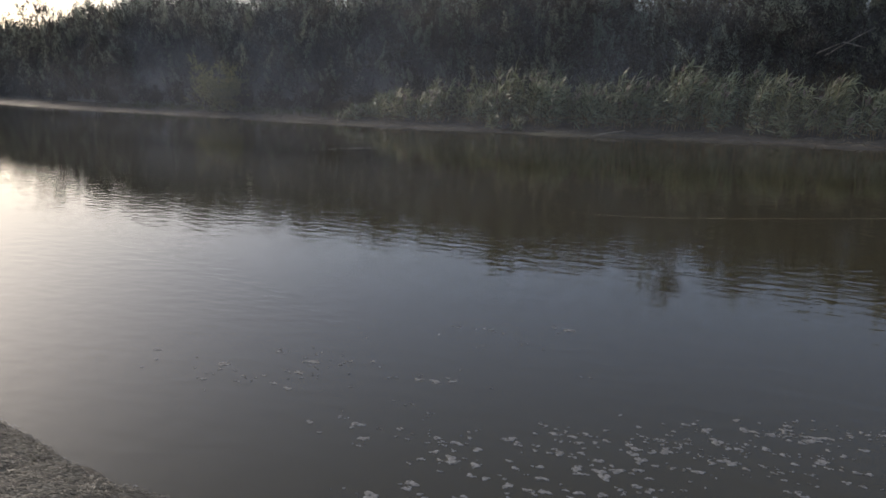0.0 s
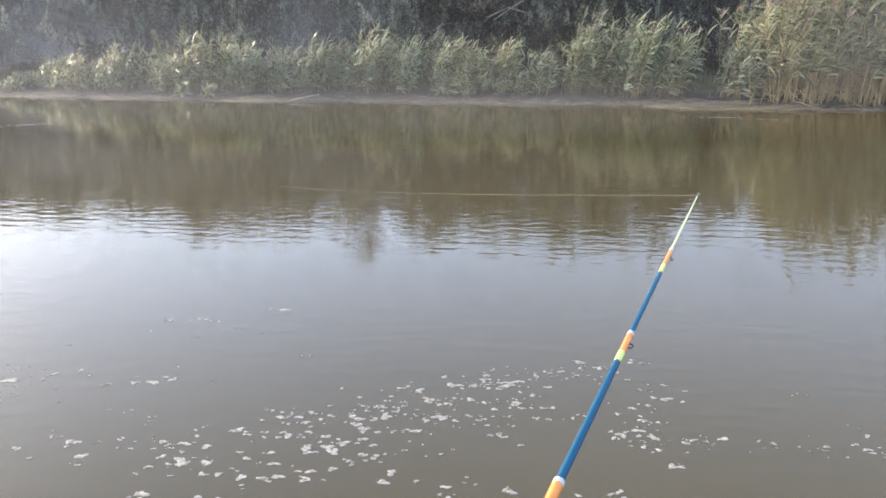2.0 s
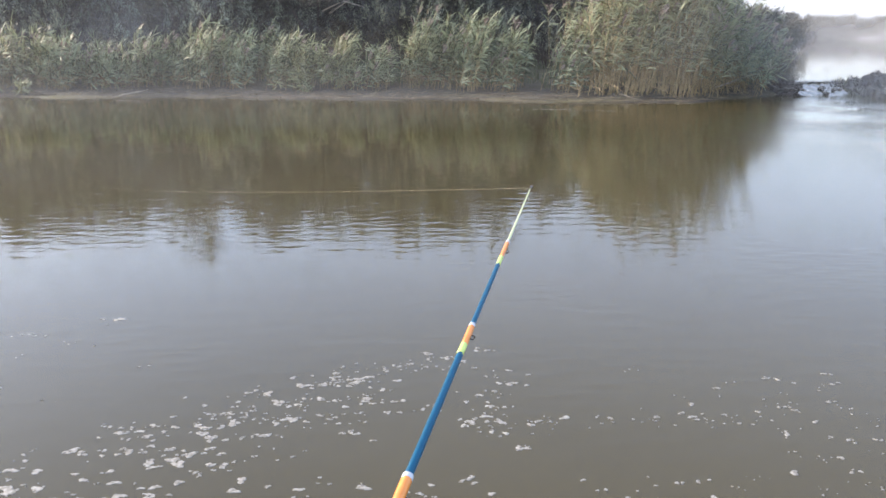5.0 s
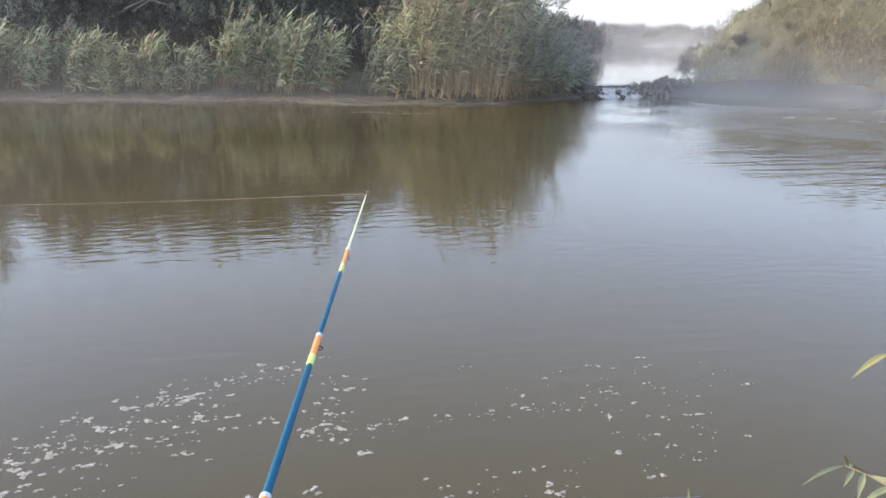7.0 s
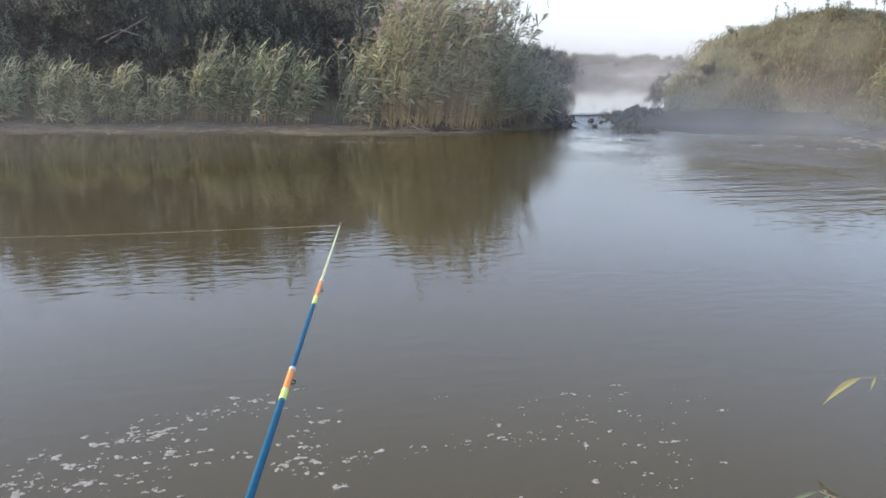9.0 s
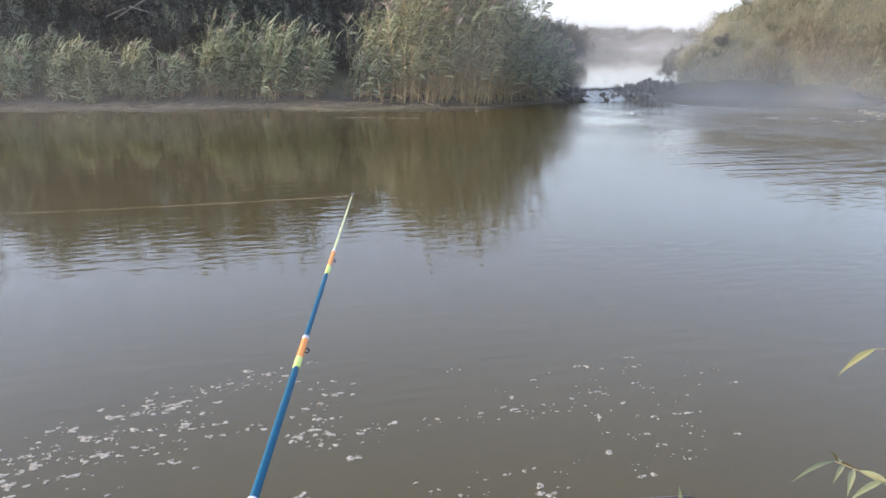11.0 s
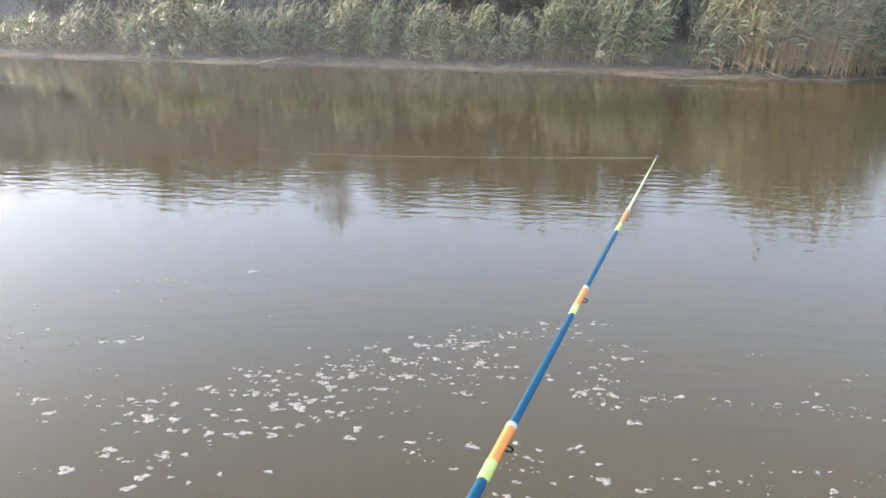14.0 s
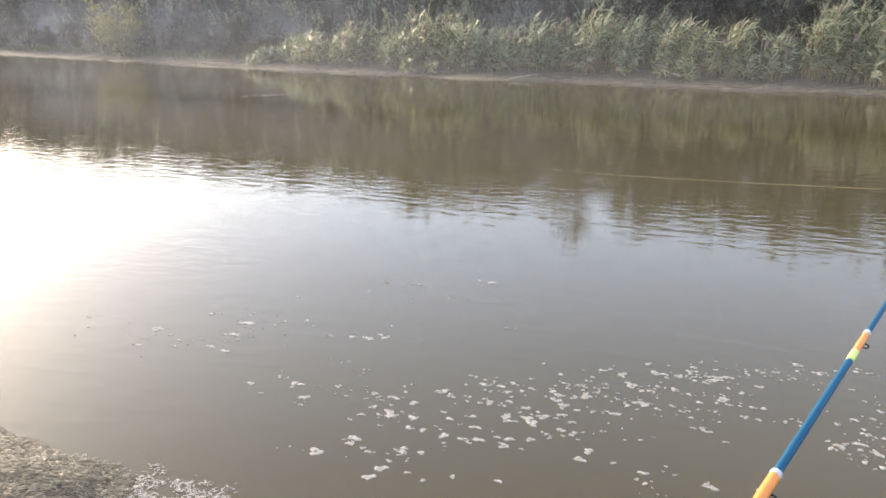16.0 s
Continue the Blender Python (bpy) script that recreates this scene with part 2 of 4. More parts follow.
GROUND, WATER, UPSTREAM = ground_material(), water_material("river water", 0.36, 1.4), water_material("upstream water", 0.25)
FOAM = foam_material()
ROD_BLUE, ROD_ORANGE, ROD_GREEN = paint("rod blue", (0.001, 0.085, 0.165), 0.4, 0.0, 0.22), paint("rod orange", (0.85, 0.29, 0.06)), paint("rod lime", (0.62, 0.75, 0.2))
ROD_CREAM, ROD_WHITE, ROD_BLACK = paint("rod tip lime", (0.62, 0.66, 0.36)), paint("rod ring", (0.55, 0.58, 0.62)), paint("guide ring", (0.03, 0.025, 0.025), 0.3, 0.6)
WET_WEED = leafy("wet weed", (0.065, 0.055, 0.036), (0.19, 0.17, 0.115), (0.46, 0.43, 0.36), 0.2, 0.1, 0.6, 0.0)
GRIP = paint("rod grip", (0.03, 0.03, 0.032), 0.8)


# ---- helpers for meshes ----
def mesh_ob(name, verts, faces, mat, parent=None, label="", smooth=False):
    me = bpy.data.meshes.new(name)
    me.from_pydata([tuple(v) for v in verts], [], faces)
    me.materials.append(mat)
    if smooth:
        me.shade_smooth()
    ob = new(name, me)
    if parent:
        ob.parent = parent
    return tagged(ob, label)


class Soup:
    """Gathers many small strips and tubes into one mesh."""

    def __init__(self):
        self.v, self.f = [], []

    def strip(self, pts, widths, side):
        """A bent ribbon along pts; side: the direction of its width."""
        k = len(self.v)
        for p, w in zip(pts, widths):
            self.v += [p - side * w / 2, p + side * w / 2]
        self.f += [(k + 2 * i, k + 2 * i + 1, k + 2 * i + 3, k + 2 * i + 2) for i in range(len(pts) - 1)]

    def tube(self, pts, radii, sides=4):
        k = len(self.v)
        for i, p in enumerate(pts):
            d = (pts[min(i + 1, len(pts) - 1)] - pts[max(i - 1, 0)]).normalized()
            a = d.orthogonal().normalized()
            b = d.cross(a)
            for j in range(sides):
                q = 2 * math.pi * j / sides
                self.v.append(p + (a * math.cos(q) + b * math.sin(q)) * radii[i])
        for i in range(len(pts) - 1):
            for j in range(sides):
                jj = (j + 1) % sides
                self.f.append((k + i * sides + j, k + i * sides + jj, k + (i + 1) * sides + jj, k + (i + 1) * sides + j))
        self.f.append(tuple(k + (len(pts) - 1) * sides + j for j in range(sides)))

    def ob(self, name, mat, parent=None, label="", smooth=False):
        return mesh_ob(name, self.v, self.f, mat, parent, label, smooth)


def root(name, x, y, z, label, category, group="", kind=""):
    e = new(name)
    e.location = (x, y, z)
    e.empty_display_size = 0.2
    return tagged(e, label, category, group, kind)


# ---- ground: one sheet with the river bed let into it ----
RIVER = [(-140, 60), (-70, 39), (-44, 30.4), (-36, 28.4), (-27, 25.8), (-18, 23.1), (-14, 22.3), (-10, 21.5), (-6.5, 21.2), (-3, 20.4), (0.4, 20.0),
         (2.6, 19.0), (4.5, 18.8), (5.9, 18.6), (7.2, 19.6), (8.7, 20.8), (9.5, 21.35), (10.4, 21.4), (11.2, 21.3), (12.4, 21.0), (13.9, 21.0), (15.2, 22.2), (16.2, 21.4), (16.3, 20.3),
         (15.3, 17.6), (14.4, 15.0), (14.6, 9.0), (12.0, 4.0), (7.0, 1.7), (3.0, 1.0), (1.0, 0.95), (-0.6, 1.1), (-1.35, 1.35), (-2.1, 1.7), (-2.28, 1.96), (-2.5, 1.99),
         (-3.1, 2.04), (-3.6, 2.1), (-6.0, 2.6), (-12, 3.5), (-40, 8.0), (-75, 14.0), (-140, 32)]
POOL = [(9.6, 22.0), (10.6, 22.0), (12.6, 22.2), (15.4, 25.5), (20, 33), (36, 60), (110, 122), (130, 140), (70, 123), (46, 119), (30, 70), (17, 40), (12.5, 29.5), (10.2, 24.5)]


def edge_distance(px, py, poly):
    """Distance to the polygon's edge, below zero inside."""
    best, inside = np.full(px.shape, 1e9), np.zeros(px.shape, bool)
    for (ax, ay), (bx, by) in zip(poly, poly[1:] + poly[:1]):
        dx, dy = bx - ax, by - ay
        t = np.clip(((px - ax) * dx + (py - ay) * dy) / (dx * dx + dy * dy), 0, 1)
        best = np.minimum(best, np.hypot(px - ax - t * dx, py - ay - t * dy))
        if ay != by:
            inside ^= ((ay > py) != (by > py)) & (px < ax + (py - ay) * dx / dy)
    return np.where(inside, -best, best)


def waves(x, y, s, k):
    return np.sin(x * s + k) * np.cos(y * s * 1.3 + 2 * k) + 0.5 * np.sin(x * s * 2.7 + y * s * 1.9 + 3 * k) + 0.3 * np.sin(x * s * 5.3 - y * s * 6.1 + k)


def ground_z(x, y):
    x, y = np.asarray(x, float), np.asarray(y, float)
    d, e = edge_distance(x, y, RIVER), edge_distance(x, y, POOL)
    d = d + np.where(y > 8, 0.13 * waves(x, y, 1.3, 0.4), 0) + np.where(y > 8, 0.05, 0.02) * waves(x, y, 4.1, 1.4)
    shore = np.where(d < 0, np.maximum(d * 0.5, -0.9), np.minimum(d * 0.11, 0.16) + np.clip(d - 1.4, 0, 3) * 0.14 + np.clip(d - 8, 0, 30) * 0.02)
    bed = 0.25 + np.maximum(e * 0.5, -0.7)
    rim = np.minimum(np.maximum(shore, 0.13 + np.minimum(e, 3) * 0.14), np.maximum(d, 0) * 0.8)
    z = np.where(d < 0, shore, np.where(e < 0, bed, shore + (rim - shore) * np.clip((3.2 - e) / 2.0, 0, 1)))
    channel = 0.2 - 0.26 * np.clip((22.0 - y) / 0.85, 0, 1) ** 2      # where the upper pool spills over
    z = np.where((x > 9.35) & (x < 10.95) & (y > 21.0) & (y < 22.3), np.minimum(z, channel), z)
    # the mound on the far side of the inlet, and the near bank
    hill = 2.8 * np.exp(-(((x - 21.8) / 5.2) ** 2 + ((y - 26.0) / 5.6) ** 2) ** 1.4) + 1.7 * np.exp(-(((x - 23.5) / 6.5) ** 2 + ((y - 15) / 7.5) ** 2) ** 1.7)
    hill = hill + 0.16 * waves(x, y, 0.9, 1.0) + 0.05 * waves(x, y, 2.6, 0.3)
    z = z + np.where((d > 0) & (x > 13), np.clip(hill, 0, 9) * np.clip(d / 1.2, 0, 1) * np.clip(e / 1.0, 0, 1), 0)
    z = z + np.where((d > 0) & (y < 6) & (x < 13), np.clip(d, 0, 3) * 0.08 + 0.02 * waves(x, y, 5, 0.7), 0)
    return z + np.where(d > 0, 0.015 * waves(x, y, 3.3, 0.2), 0)


def spaced(lo, hi, fine, step, outer):
    mid = list(np.arange(lo, hi + step / 2, fine))
    g, a, b = fine, lo, hi
    left, right = [], []
    while a > -outer or b < outer:
        g *= 1.22
        a, b = a - g, b + g
        left.append(a), right.append(b)
    return np.array(left[::-1] + mid + right)


gx, gy = spaced(-38, 28, 0.22, 0.22, 1500), spaced(-4, 33, 0.2, 0.2, 1500)
GX, GY = np.meshgrid(gx, gy)
GZ = ground_z(GX, GY)
nx = len(gx)
ground_faces = [(j * nx + i, j * nx + i + 1, (j + 1) * nx + i + 1, (j + 1) * nx + i) for j in range(len(gy) - 1) for i in range(nx - 1)]
ground = mesh_ob("ground", np.stack([GX.ravel(), GY.ravel(), GZ.ravel()], 1).tolist(), ground_faces, GROUND, smooth=True)
tagged(ground, "bare brown mud and soil river banks", "ground", kind="structure")


def lie(x, y):
    """Height of the ground sheet under a place."""
    i = min(max(int(np.searchsorted(gx, x)) - 1, 0), len(gx) - 2)
    j = min(max(int(np.searchsorted(gy, y)) - 1, 0), len(gy) - 2)
    u, v = (x - gx[i]) / (gx[i + 1] - gx[i]), (y - gy[j]) / (gy[j + 1] - gy[j])
    return float((GZ[j, i] * (1 - u) + GZ[j, i + 1] * u) * (1 - v) + (GZ[j + 1, i] * (1 - u) + GZ[j + 1, i + 1] * u) * v)


# ---- water ----
def sheet(name, poly, z, mat, label):
    bm = bmesh.new()
    bm.faces.new([bm.verts.new((x, y, z)) for x, y in poly])
    bmesh.ops.triangulate(bm, faces=bm.faces[:])
    me = bpy.data.meshes.new(name)
    bm.to_mesh(me)
    bm.free()
    me.materials.append(mat)
    return tagged(new(name, me), label, "water", kind="structure")


river = Soup()
wx = sorted(set(list(range(-160, -20, 5)) + list(range(-20, 17)) + [17]))
for x in wx:
    far = float(np.interp(x, [-160, -20, 9, 13, 17], [70, 40, 22, 22, 23]))
    river.v += [Vector((x, -2 + (far + 2) * k / 24, 0)) for k in range(25)]
river.f = [(i * 25 + k, i * 25 + 25 + k, i * 25 + 26 + k, i * 25 + k + 1) for i in range(len(wx) - 1) for k in range(24)]
tagged(river.ob("water", WATER), "calm murky olive-brown river water reflecting sky", "water", kind="structure")
sheet("water_upstream", [(9.2, 21.75), (12.8, 21.9), (24, 30), (160, 120), (150, 160), (40, 125), (8, 40)], 0.25, UPSTREAM, "pale bright water above the small weir")


# ---- vegetation ----
rnd = random.Random(7)
UP = Vector((0, 0, 1))


def reed_clump(x, y, w, depth, height, count, lean=0.08, plumes=0.12, group="reeds along the far bank", label="dense green common reeds with drooping leaves on the mud bank"):
    """Upright canes with long leaves that all droop down the wind, some with a plume."""
    e = root("reed_clump", x, y, lie(x, y), label, "reeds", group)
    stems, leaves, tops, dead = Soup(), Soup(), Soup(), Soup()
    for _ in range(count):
        px, py = rnd.gauss(0, w * 0.3), rnd.uniform(-depth / 2, depth / 2)
        edge = max(0.4, 1.06 - 0.75 * (abs(px) / w) ** 2 - 0.2 * max(0, -py / depth * 2))
        h = height * edge * rnd.uniform(0.62, 1.18)
        if rnd.random() < 0.12:
            h *= 1.17
        base = Vector((px, py, lie(x + px, y + py) - lie(x, y) - 0.03))
        tip = Vector((rnd.gauss(lean, 0.1) * h, rnd.gauss(-0.04, 0.09) * h, h))
        bow = Vector((rnd.gauss(0.09, 0.05), rnd.gauss(0, 0.04), 0)) * h
        spine = [base + tip * t + bow * (t * t) for t in (0, 0.35, 0.7, 1)]
        stems.tube(spine, [0.0085, 0.007, 0.004, 0.0015] if height > 2 else [0.006, 0.005, 0.0035, 0.0015], 3)
        for k in range(rnd.randint(12, 16)):
            t = rnd.uniform(0.24 if height > 2 else 0.12, 1.0) ** 0.8
            at = base + tip * t + bow * (t * t)
            ang = rnd.gauss(-0.35, 0.75) + (math.pi if rnd.random() < 0.16 else 0)
            out = Vector((math.cos(ang), math.sin(ang), 0))
            n = rnd.uniform(0.2, 0.4) * (0.75 + 0.2 * height / 2)
            rise = rnd.uniform(0.7, 2.0) if rnd.random() < 0.35 + 0.35 * t else rnd.gauss(0.0, 0.35)
            n /= max(1.0, math.hypot(1.0, rise) * 0.8)
            sag = rnd.uniform(0.0, 0.3)
            pts = [at, at + out * n * 0.3 + UP * n * (rise * 0.32 + sag * 0.25), at + out * n * 0.65 + UP * n * (rise * 0.65 + sag * 0.2), at + out * n + UP * n * (rise * 0.95 - sag * 0.5)]
            side = Vector((-out.y * 0.6, out.x * 0.4, rnd.uniform(0.3, 1.0))).normalized()
            wd = rnd.uniform(0.024, 0.044)
            (dead if t < 0.28 and rnd.random() < 0.5 else leaves).strip(pts, [wd * 0.5, wd, wd * 0.8, 0.002], side)
        if rnd.random() < plumes:
            top = spine[-1]
            for k in range(7):
                d = Vector((rnd.gauss(0.5, 0.4), rnd.gauss(0, 0.4), rnd.uniform(0.1, 1))).normalized()
                tops.strip([top - UP * 0.04 * k * 0.6, top - UP * 0.02 * k + d * 0.09, top + d * 0.17 - UP * 0.03], [0.012, 0.03, 0.004], d.orthogonal().normalized())
    tagged(stems.ob("cane", REED_STEM, e, "straw-coloured canes"), kind="stuff")
    tagged(leaves.ob("foliage", REED_LEAF, e), kind="stuff")
    tagged(dead.ob("dead_leaves", REED_DEAD, e, "withered straw-brown leaves at the foot"), kind="stuff")
    if tops.v:
        tagged(tops.ob("plume", REED_PLUME, e, "pale feathery seed heads"), kind="stuff")
    return e


def shrub(name, size, spread, leaves_n, seed, leaf, label, category, leaf_len=0.09, stems_n=5, spray=12, leaf_wide=0.3, tufts=0):
    """A many-stemmed thicket tree: tapered leaning trunks, forking limbs, and a ragged crown of single leaves round the twigs."""
    r = random.Random(seed)
    e = root(name, 0, 0, 0, label, category)
    trunk, limbs, crown, feather = Soup(), Soup(), Soup(), Soup()
    ends = []
    for k in range(stems_n):
        a = 2 * math.pi * k / stems_n + r.uniform(-0.5, 0.5)
        reach = spread * r.uniform(0.25, 0.6)
        top = Vector((math.cos(a) * reach, math.sin(a) * reach, size * r.uniform(0.6, 0.92)))
        foot = Vector((math.cos(a), math.sin(a), 0)) * 0.05 * size - UP * 0.1
        mid = foot.lerp(top, 0.5) + Vector((r.gauss(0, 0.06), r.gauss(0, 0.06), 0)) * size
        pts = [foot, foot.lerp(mid, 0.5), mid, mid.lerp(top, 0.5), top]
        rad = 0.013 * size * r.uniform(0.7, 1.1)
        trunk.tube(pts, [rad, rad * 0.8, rad * 0.6, rad * 0.35, rad * 0.12], 6)
        for q in range(9):
            t = r.uniform(0.12, 1.0)
            i = min(int(t * 4), 3)
            at = pts[i].lerp(pts[i + 1], t * 4 - i)
            way = Vector((r.gauss(0, 1), r.gauss(0, 1), r.uniform(-0.25, 0.9))).normalized()
            n = size * r.uniform(0.14, 0.32) * (1.15 - 0.5 * t)
            p1, p2 = at + way * n * 0.5 + UP * n * 0.1, at + way * n
            limbs.tube([at, p1, p2], [rad * 0.3, rad * 0.2, rad * 0.07], 4)
            ends += [(at.lerp(p1, 0.6), n * 0.45), (p1, n * 0.5), (p2, n * 0.55), (p2 + Vector((r.gauss(0, 1), r.gauss(0, 1), r.gauss(0, 1))) * n * 0.25, n * 0.4)]
    puffs = [(c, rad * r.uniform(0.75, 1.15)) for c, rad in r.sample(ends, int(len(ends) * 0.8))]
    puffs += [(Vector((r.gauss(0, 0.4) * spread, r.gauss(0, 0.4) * spread, size * r.uniform(0.06, 0.5))), size * r.uniform(0.07, 0.11)) for _ in range(stems_n * 4)]
    weight = [x[1] ** 2 for x in puffs]
    for c, rad in r.choices(puffs, weight, k=leaves_n // spray):
        o = Vector((r.gauss(0, 1), r.gauss(0, 1), r.gauss(0.25, 0.8))).normalized() * rad * min(abs(r.gauss(0.85, 0.2)), 1.25)
        p = c + o
        if p.z < 0.02 * size:
            p.z = r.uniform(0.03, 0.2) * size
        axis = (o.normalized() * 0.5 + Vector((r.gauss(0, 0.3), r.gauss(0, 0.3), r.gauss(0.75, 0.35)))).normalized()
        reach = leaf_len * spray ** 0.5 * r.uniform(0.8, 1.7) if spray > 1 else 0
        for _ in range(spray):      # feathery shoot: fine leaves hugging a common axis
            d = (axis + Vector((r.gauss(0, 0.45), r.gauss(0, 0.45), r.gauss(-0.1, 0.45)))).normalized()
            q = p + axis * reach * r.random() + Vector((r.gauss(0, 1), r.gauss(0, 1), r.gauss(0, 1))) * 0.25 * leaf_len
            n, sd = leaf_len * r.uniform(0.6, 1.4), d.cross(Vector((r.gauss(0, 1), r.gauss(0, 1), r.gauss(0, 1)))).normalized()
            crown.strip([q, q + d * n * 0.5, q + d * n], [n * 0.08, n * leaf_wide, n * 0.06], sd)
    for c, rad in r.choices(puffs, weight, k=tufts):      # pale feathery shoots standing out of the crown, whose dark colour holds its shade
        p = c + Vector((r.gauss(0, 1), r.gauss(0, 1), r.gauss(0.4, 0.8))).normalized() * rad
        axis = Vector((r.gauss(0.1, 0.22), r.gauss(0, 0.22), 1)).normalized()
        tall, wide = r.uniform(0.45, 1.0), r.uniform(0.12, 0.22)
        for _ in range(110):
            t = r.random()
            a = r.uniform(0, 6.283)
            q = p + axis * tall * t + Vector((math.cos(a), math.sin(a), 0)) * wide * (1.15 - t) * r.random() ** 0.5
            d = (axis * 0.9 + Vector((math.cos(a), math.sin(a), r.gauss(0, 0.3))) * r.uniform(0.2, 0.9)).normalized()
            n, sd = r.uniform(0.06, 0.13), d.cross(Vector((r.gauss(0, 1), r.gauss(0, 1), r.gauss(0, 1)))).normalized()
            feather.strip([q, q + d * n * 0.5, q + d * n], [n * 0.08, n * 0.26, n * 0.05], sd)
    trunk.ob("trunk", BARK, e)
    if feather.v:
        tagged(feather.ob("shoots", FEATHER_LEAF, e, "pale grey-green feathery shoots"), kind="stuff")
    tagged(limbs.ob("limb", BARK, e), kind="stuff")
    tagged(crown.ob("crown", leaf, e), kind="stuff")
    return e


def tuft_field(name, spots, mat, label, category, blade, wd, per=7, lean=0.25, spread=0.07):
    """Grass or weeds, as uncountable stuff: bent blades in tufts at the given spots."""
    sp = Soup()
    for x, y, k in spots:
        z = lie(x, y) - 0.02
        for _ in range(per):
            ang = rnd.uniform(0, 6.283)
            n = blade * k * rnd.uniform(0.5, 1.2)
            out = Vector((math.cos(ang) + lean, math.sin(ang), 0)) * rnd.uniform(0.15, 0.6)
            b = Vector((x + rnd.gauss(0, spread), y + rnd.gauss(0, spread), z))
            side = Vector((-math.sin(ang), math.cos(ang), rnd.uniform(-0.3, 0.3))).normalized()
            sp.strip([b, b + (UP * 0.55 + out * 0.3) * n, b + (UP * 0.85 + out * 0.9) * n], [wd, wd * 0.85, wd * 0.12], side)
    return tagged(sp.ob(name, mat), label, category, kind="stuff")


# reeds: low along the straight bank, then the tall clump on the point
x = -18.5
while x < 2.6:
    shore = float(np.interp(x, [p[0] for p in RIVER[3:14]], [p[1] for p in RIVER[3:14]]))
    tall = float(np.interp(x, [-18.5, -15, -9, -7, -5.9, -4.8, -4.0, -3.0, -2.0, -1.0, -0.1, 0.8, 1.5, 2.2, 2.75], [0.5, 0.95, 1.15, 1.2, 1.6, 1.1, 1.5, 1.1, 1.25, 1.0, 2.0, 1.3, 1.5, 1.2, 0.6]))
    reed_clump(x + rnd.uniform(-0.1, 0.1), shore + 1.6 + rnd.uniform(-0.2, 0.4), rnd.uniform(0.6, 1.0), 0.9, tall * rnd.uniform(0.72, 1.22), rnd.randint(36, 54))
    if rnd.random() < 0.6:
        reed_clump(x + rnd.uniform(0.3, 0.6), shore + 2.3 + rnd.uniform(0, 0.4), 0.9, 0.8, tall * rnd.uniform(0.8, 1.15), 34)
    x += rnd.uniform(0.7, 1.25)
for cx, cy, tall, n in ((3.75, 21.0, 2.5, 60), (4.4, 20.3, 2.75, 70), (5.1, 20.2, 2.85, 75), (5.8, 20.0, 2.85, 75), (6.5, 20.2, 2.65, 65), (7.2, 20.7, 2.0, 55),
                        (4.6, 21.6, 3.0, 60), (5.6, 21.6, 3.1, 60), (6.5, 21.8, 2.45, 60), (7.4, 22.0, 1.7, 45), (7.9, 20.9, 1.4, 40), (8.5, 21.5, 1.3, 34), (3.5, 20.5, 1.2, 34)):
    reed_clump(cx, cy, 1.2, 1.2, tall * rnd.uniform(0.93, 1.08), n, 0.06, 0.55, "tall reeds on the point", "tall dense reeds with yellowed canes on the point")

# thickets behind the reeds, three kinds repeated
thick = [shrub("thicket_tree", 5.2, 3.4, 26000, 11, TREE_LEAF, "dark grey-green bushy thicket tree behind the reeds", "tree", 0.11, 6, tufts=130),
         shrub("thicket_tree", 4.6, 3.9, 26000, 12, SHRUB_LEAF, "spreading pale grey-olive thicket tree behind the reeds", "tree", 0.11, 7, tufts=160),
         shrub("thicket_tree", 5.7, 3.0, 26000, 13, SHRUB_LEAF, "tall pale grey-olive thicket tree behind the reeds", "tree", 0.13, 5, tufts=140)]
low = [shrub("bush", 2.3, 2.4, 9000, 21, TREE_LEAF, "low dark leafy bush on the bank", "bush", 0.09, 7, tufts=24),
       shrub("bush", 2.0, 2.8, 9000, 22, SHRUB_LEAF, "low grey-olive leafy bush on the bank", "bush", 0.11, 8)]
for o in thick + low:
    tagged(o, group="thicket on the far bank")


grove = random.Random(12)


def plant(ob, x, y, k, first={}):
    m = pose(x, y, lie(x, y), 0, 0, grove.uniform(0, 360)) @ Matrix.Diagonal((k, k, k * grove.uniform(0.95, 1.05), 1))
    if ob.name in first:
        return copy_thing(ob, m)
    first[ob.name] = True
    ob.matrix_basis = m
    return ob


x, i = -112.0, 0
while x < 8.5:
    bank = float(np.interp(x, [-140, -70, -44, -27, -14, 0, 9], [65, 43, 34.0, 29.6, 26.3, 24.8, 24.6]))
    grow = float(np.interp(x, [-52, -40, -20, 0, 5, 9], [1.3, 1.12, 1.01, 0.9, 0.86, 0.58]))
    plant(thick[i % 3], x, bank + grove.uniform(0, 1.4), grove.uniform(0.7, 0.84) * grow)
    plant(thick[(i + 1) % 3], x + 0.8, bank + 3.2 + grove.uniform(0, 1.5), grove.uniform(0.72, 0.96) * grow)
    plant(thick[(i + 2) % 3], x - 0.6, bank + 6.0 + grove.uniform(0, 1.5), grove.uniform(0.76, 1.0) * (1.13 if grove.random() < 0.3 else 0.97) * grow)
    plant(low[i % 2], x + grove.uniform(-0.8, 0.8), bank - 0.6, grove.uniform(0.8, 1.1) * min(grow, 0.9))
    if x < -15:
        plant(low[(i + 1) % 2], x + grove.uniform(0.6, 1.6), bank - 1.5 + grove.uniform(-0.3, 0.3), grove.uniform(0.55, 0.8))
    x, i = x + grove.uniform(1.9, 2.8) * (1 if x > -60 else 1.5), i + 1
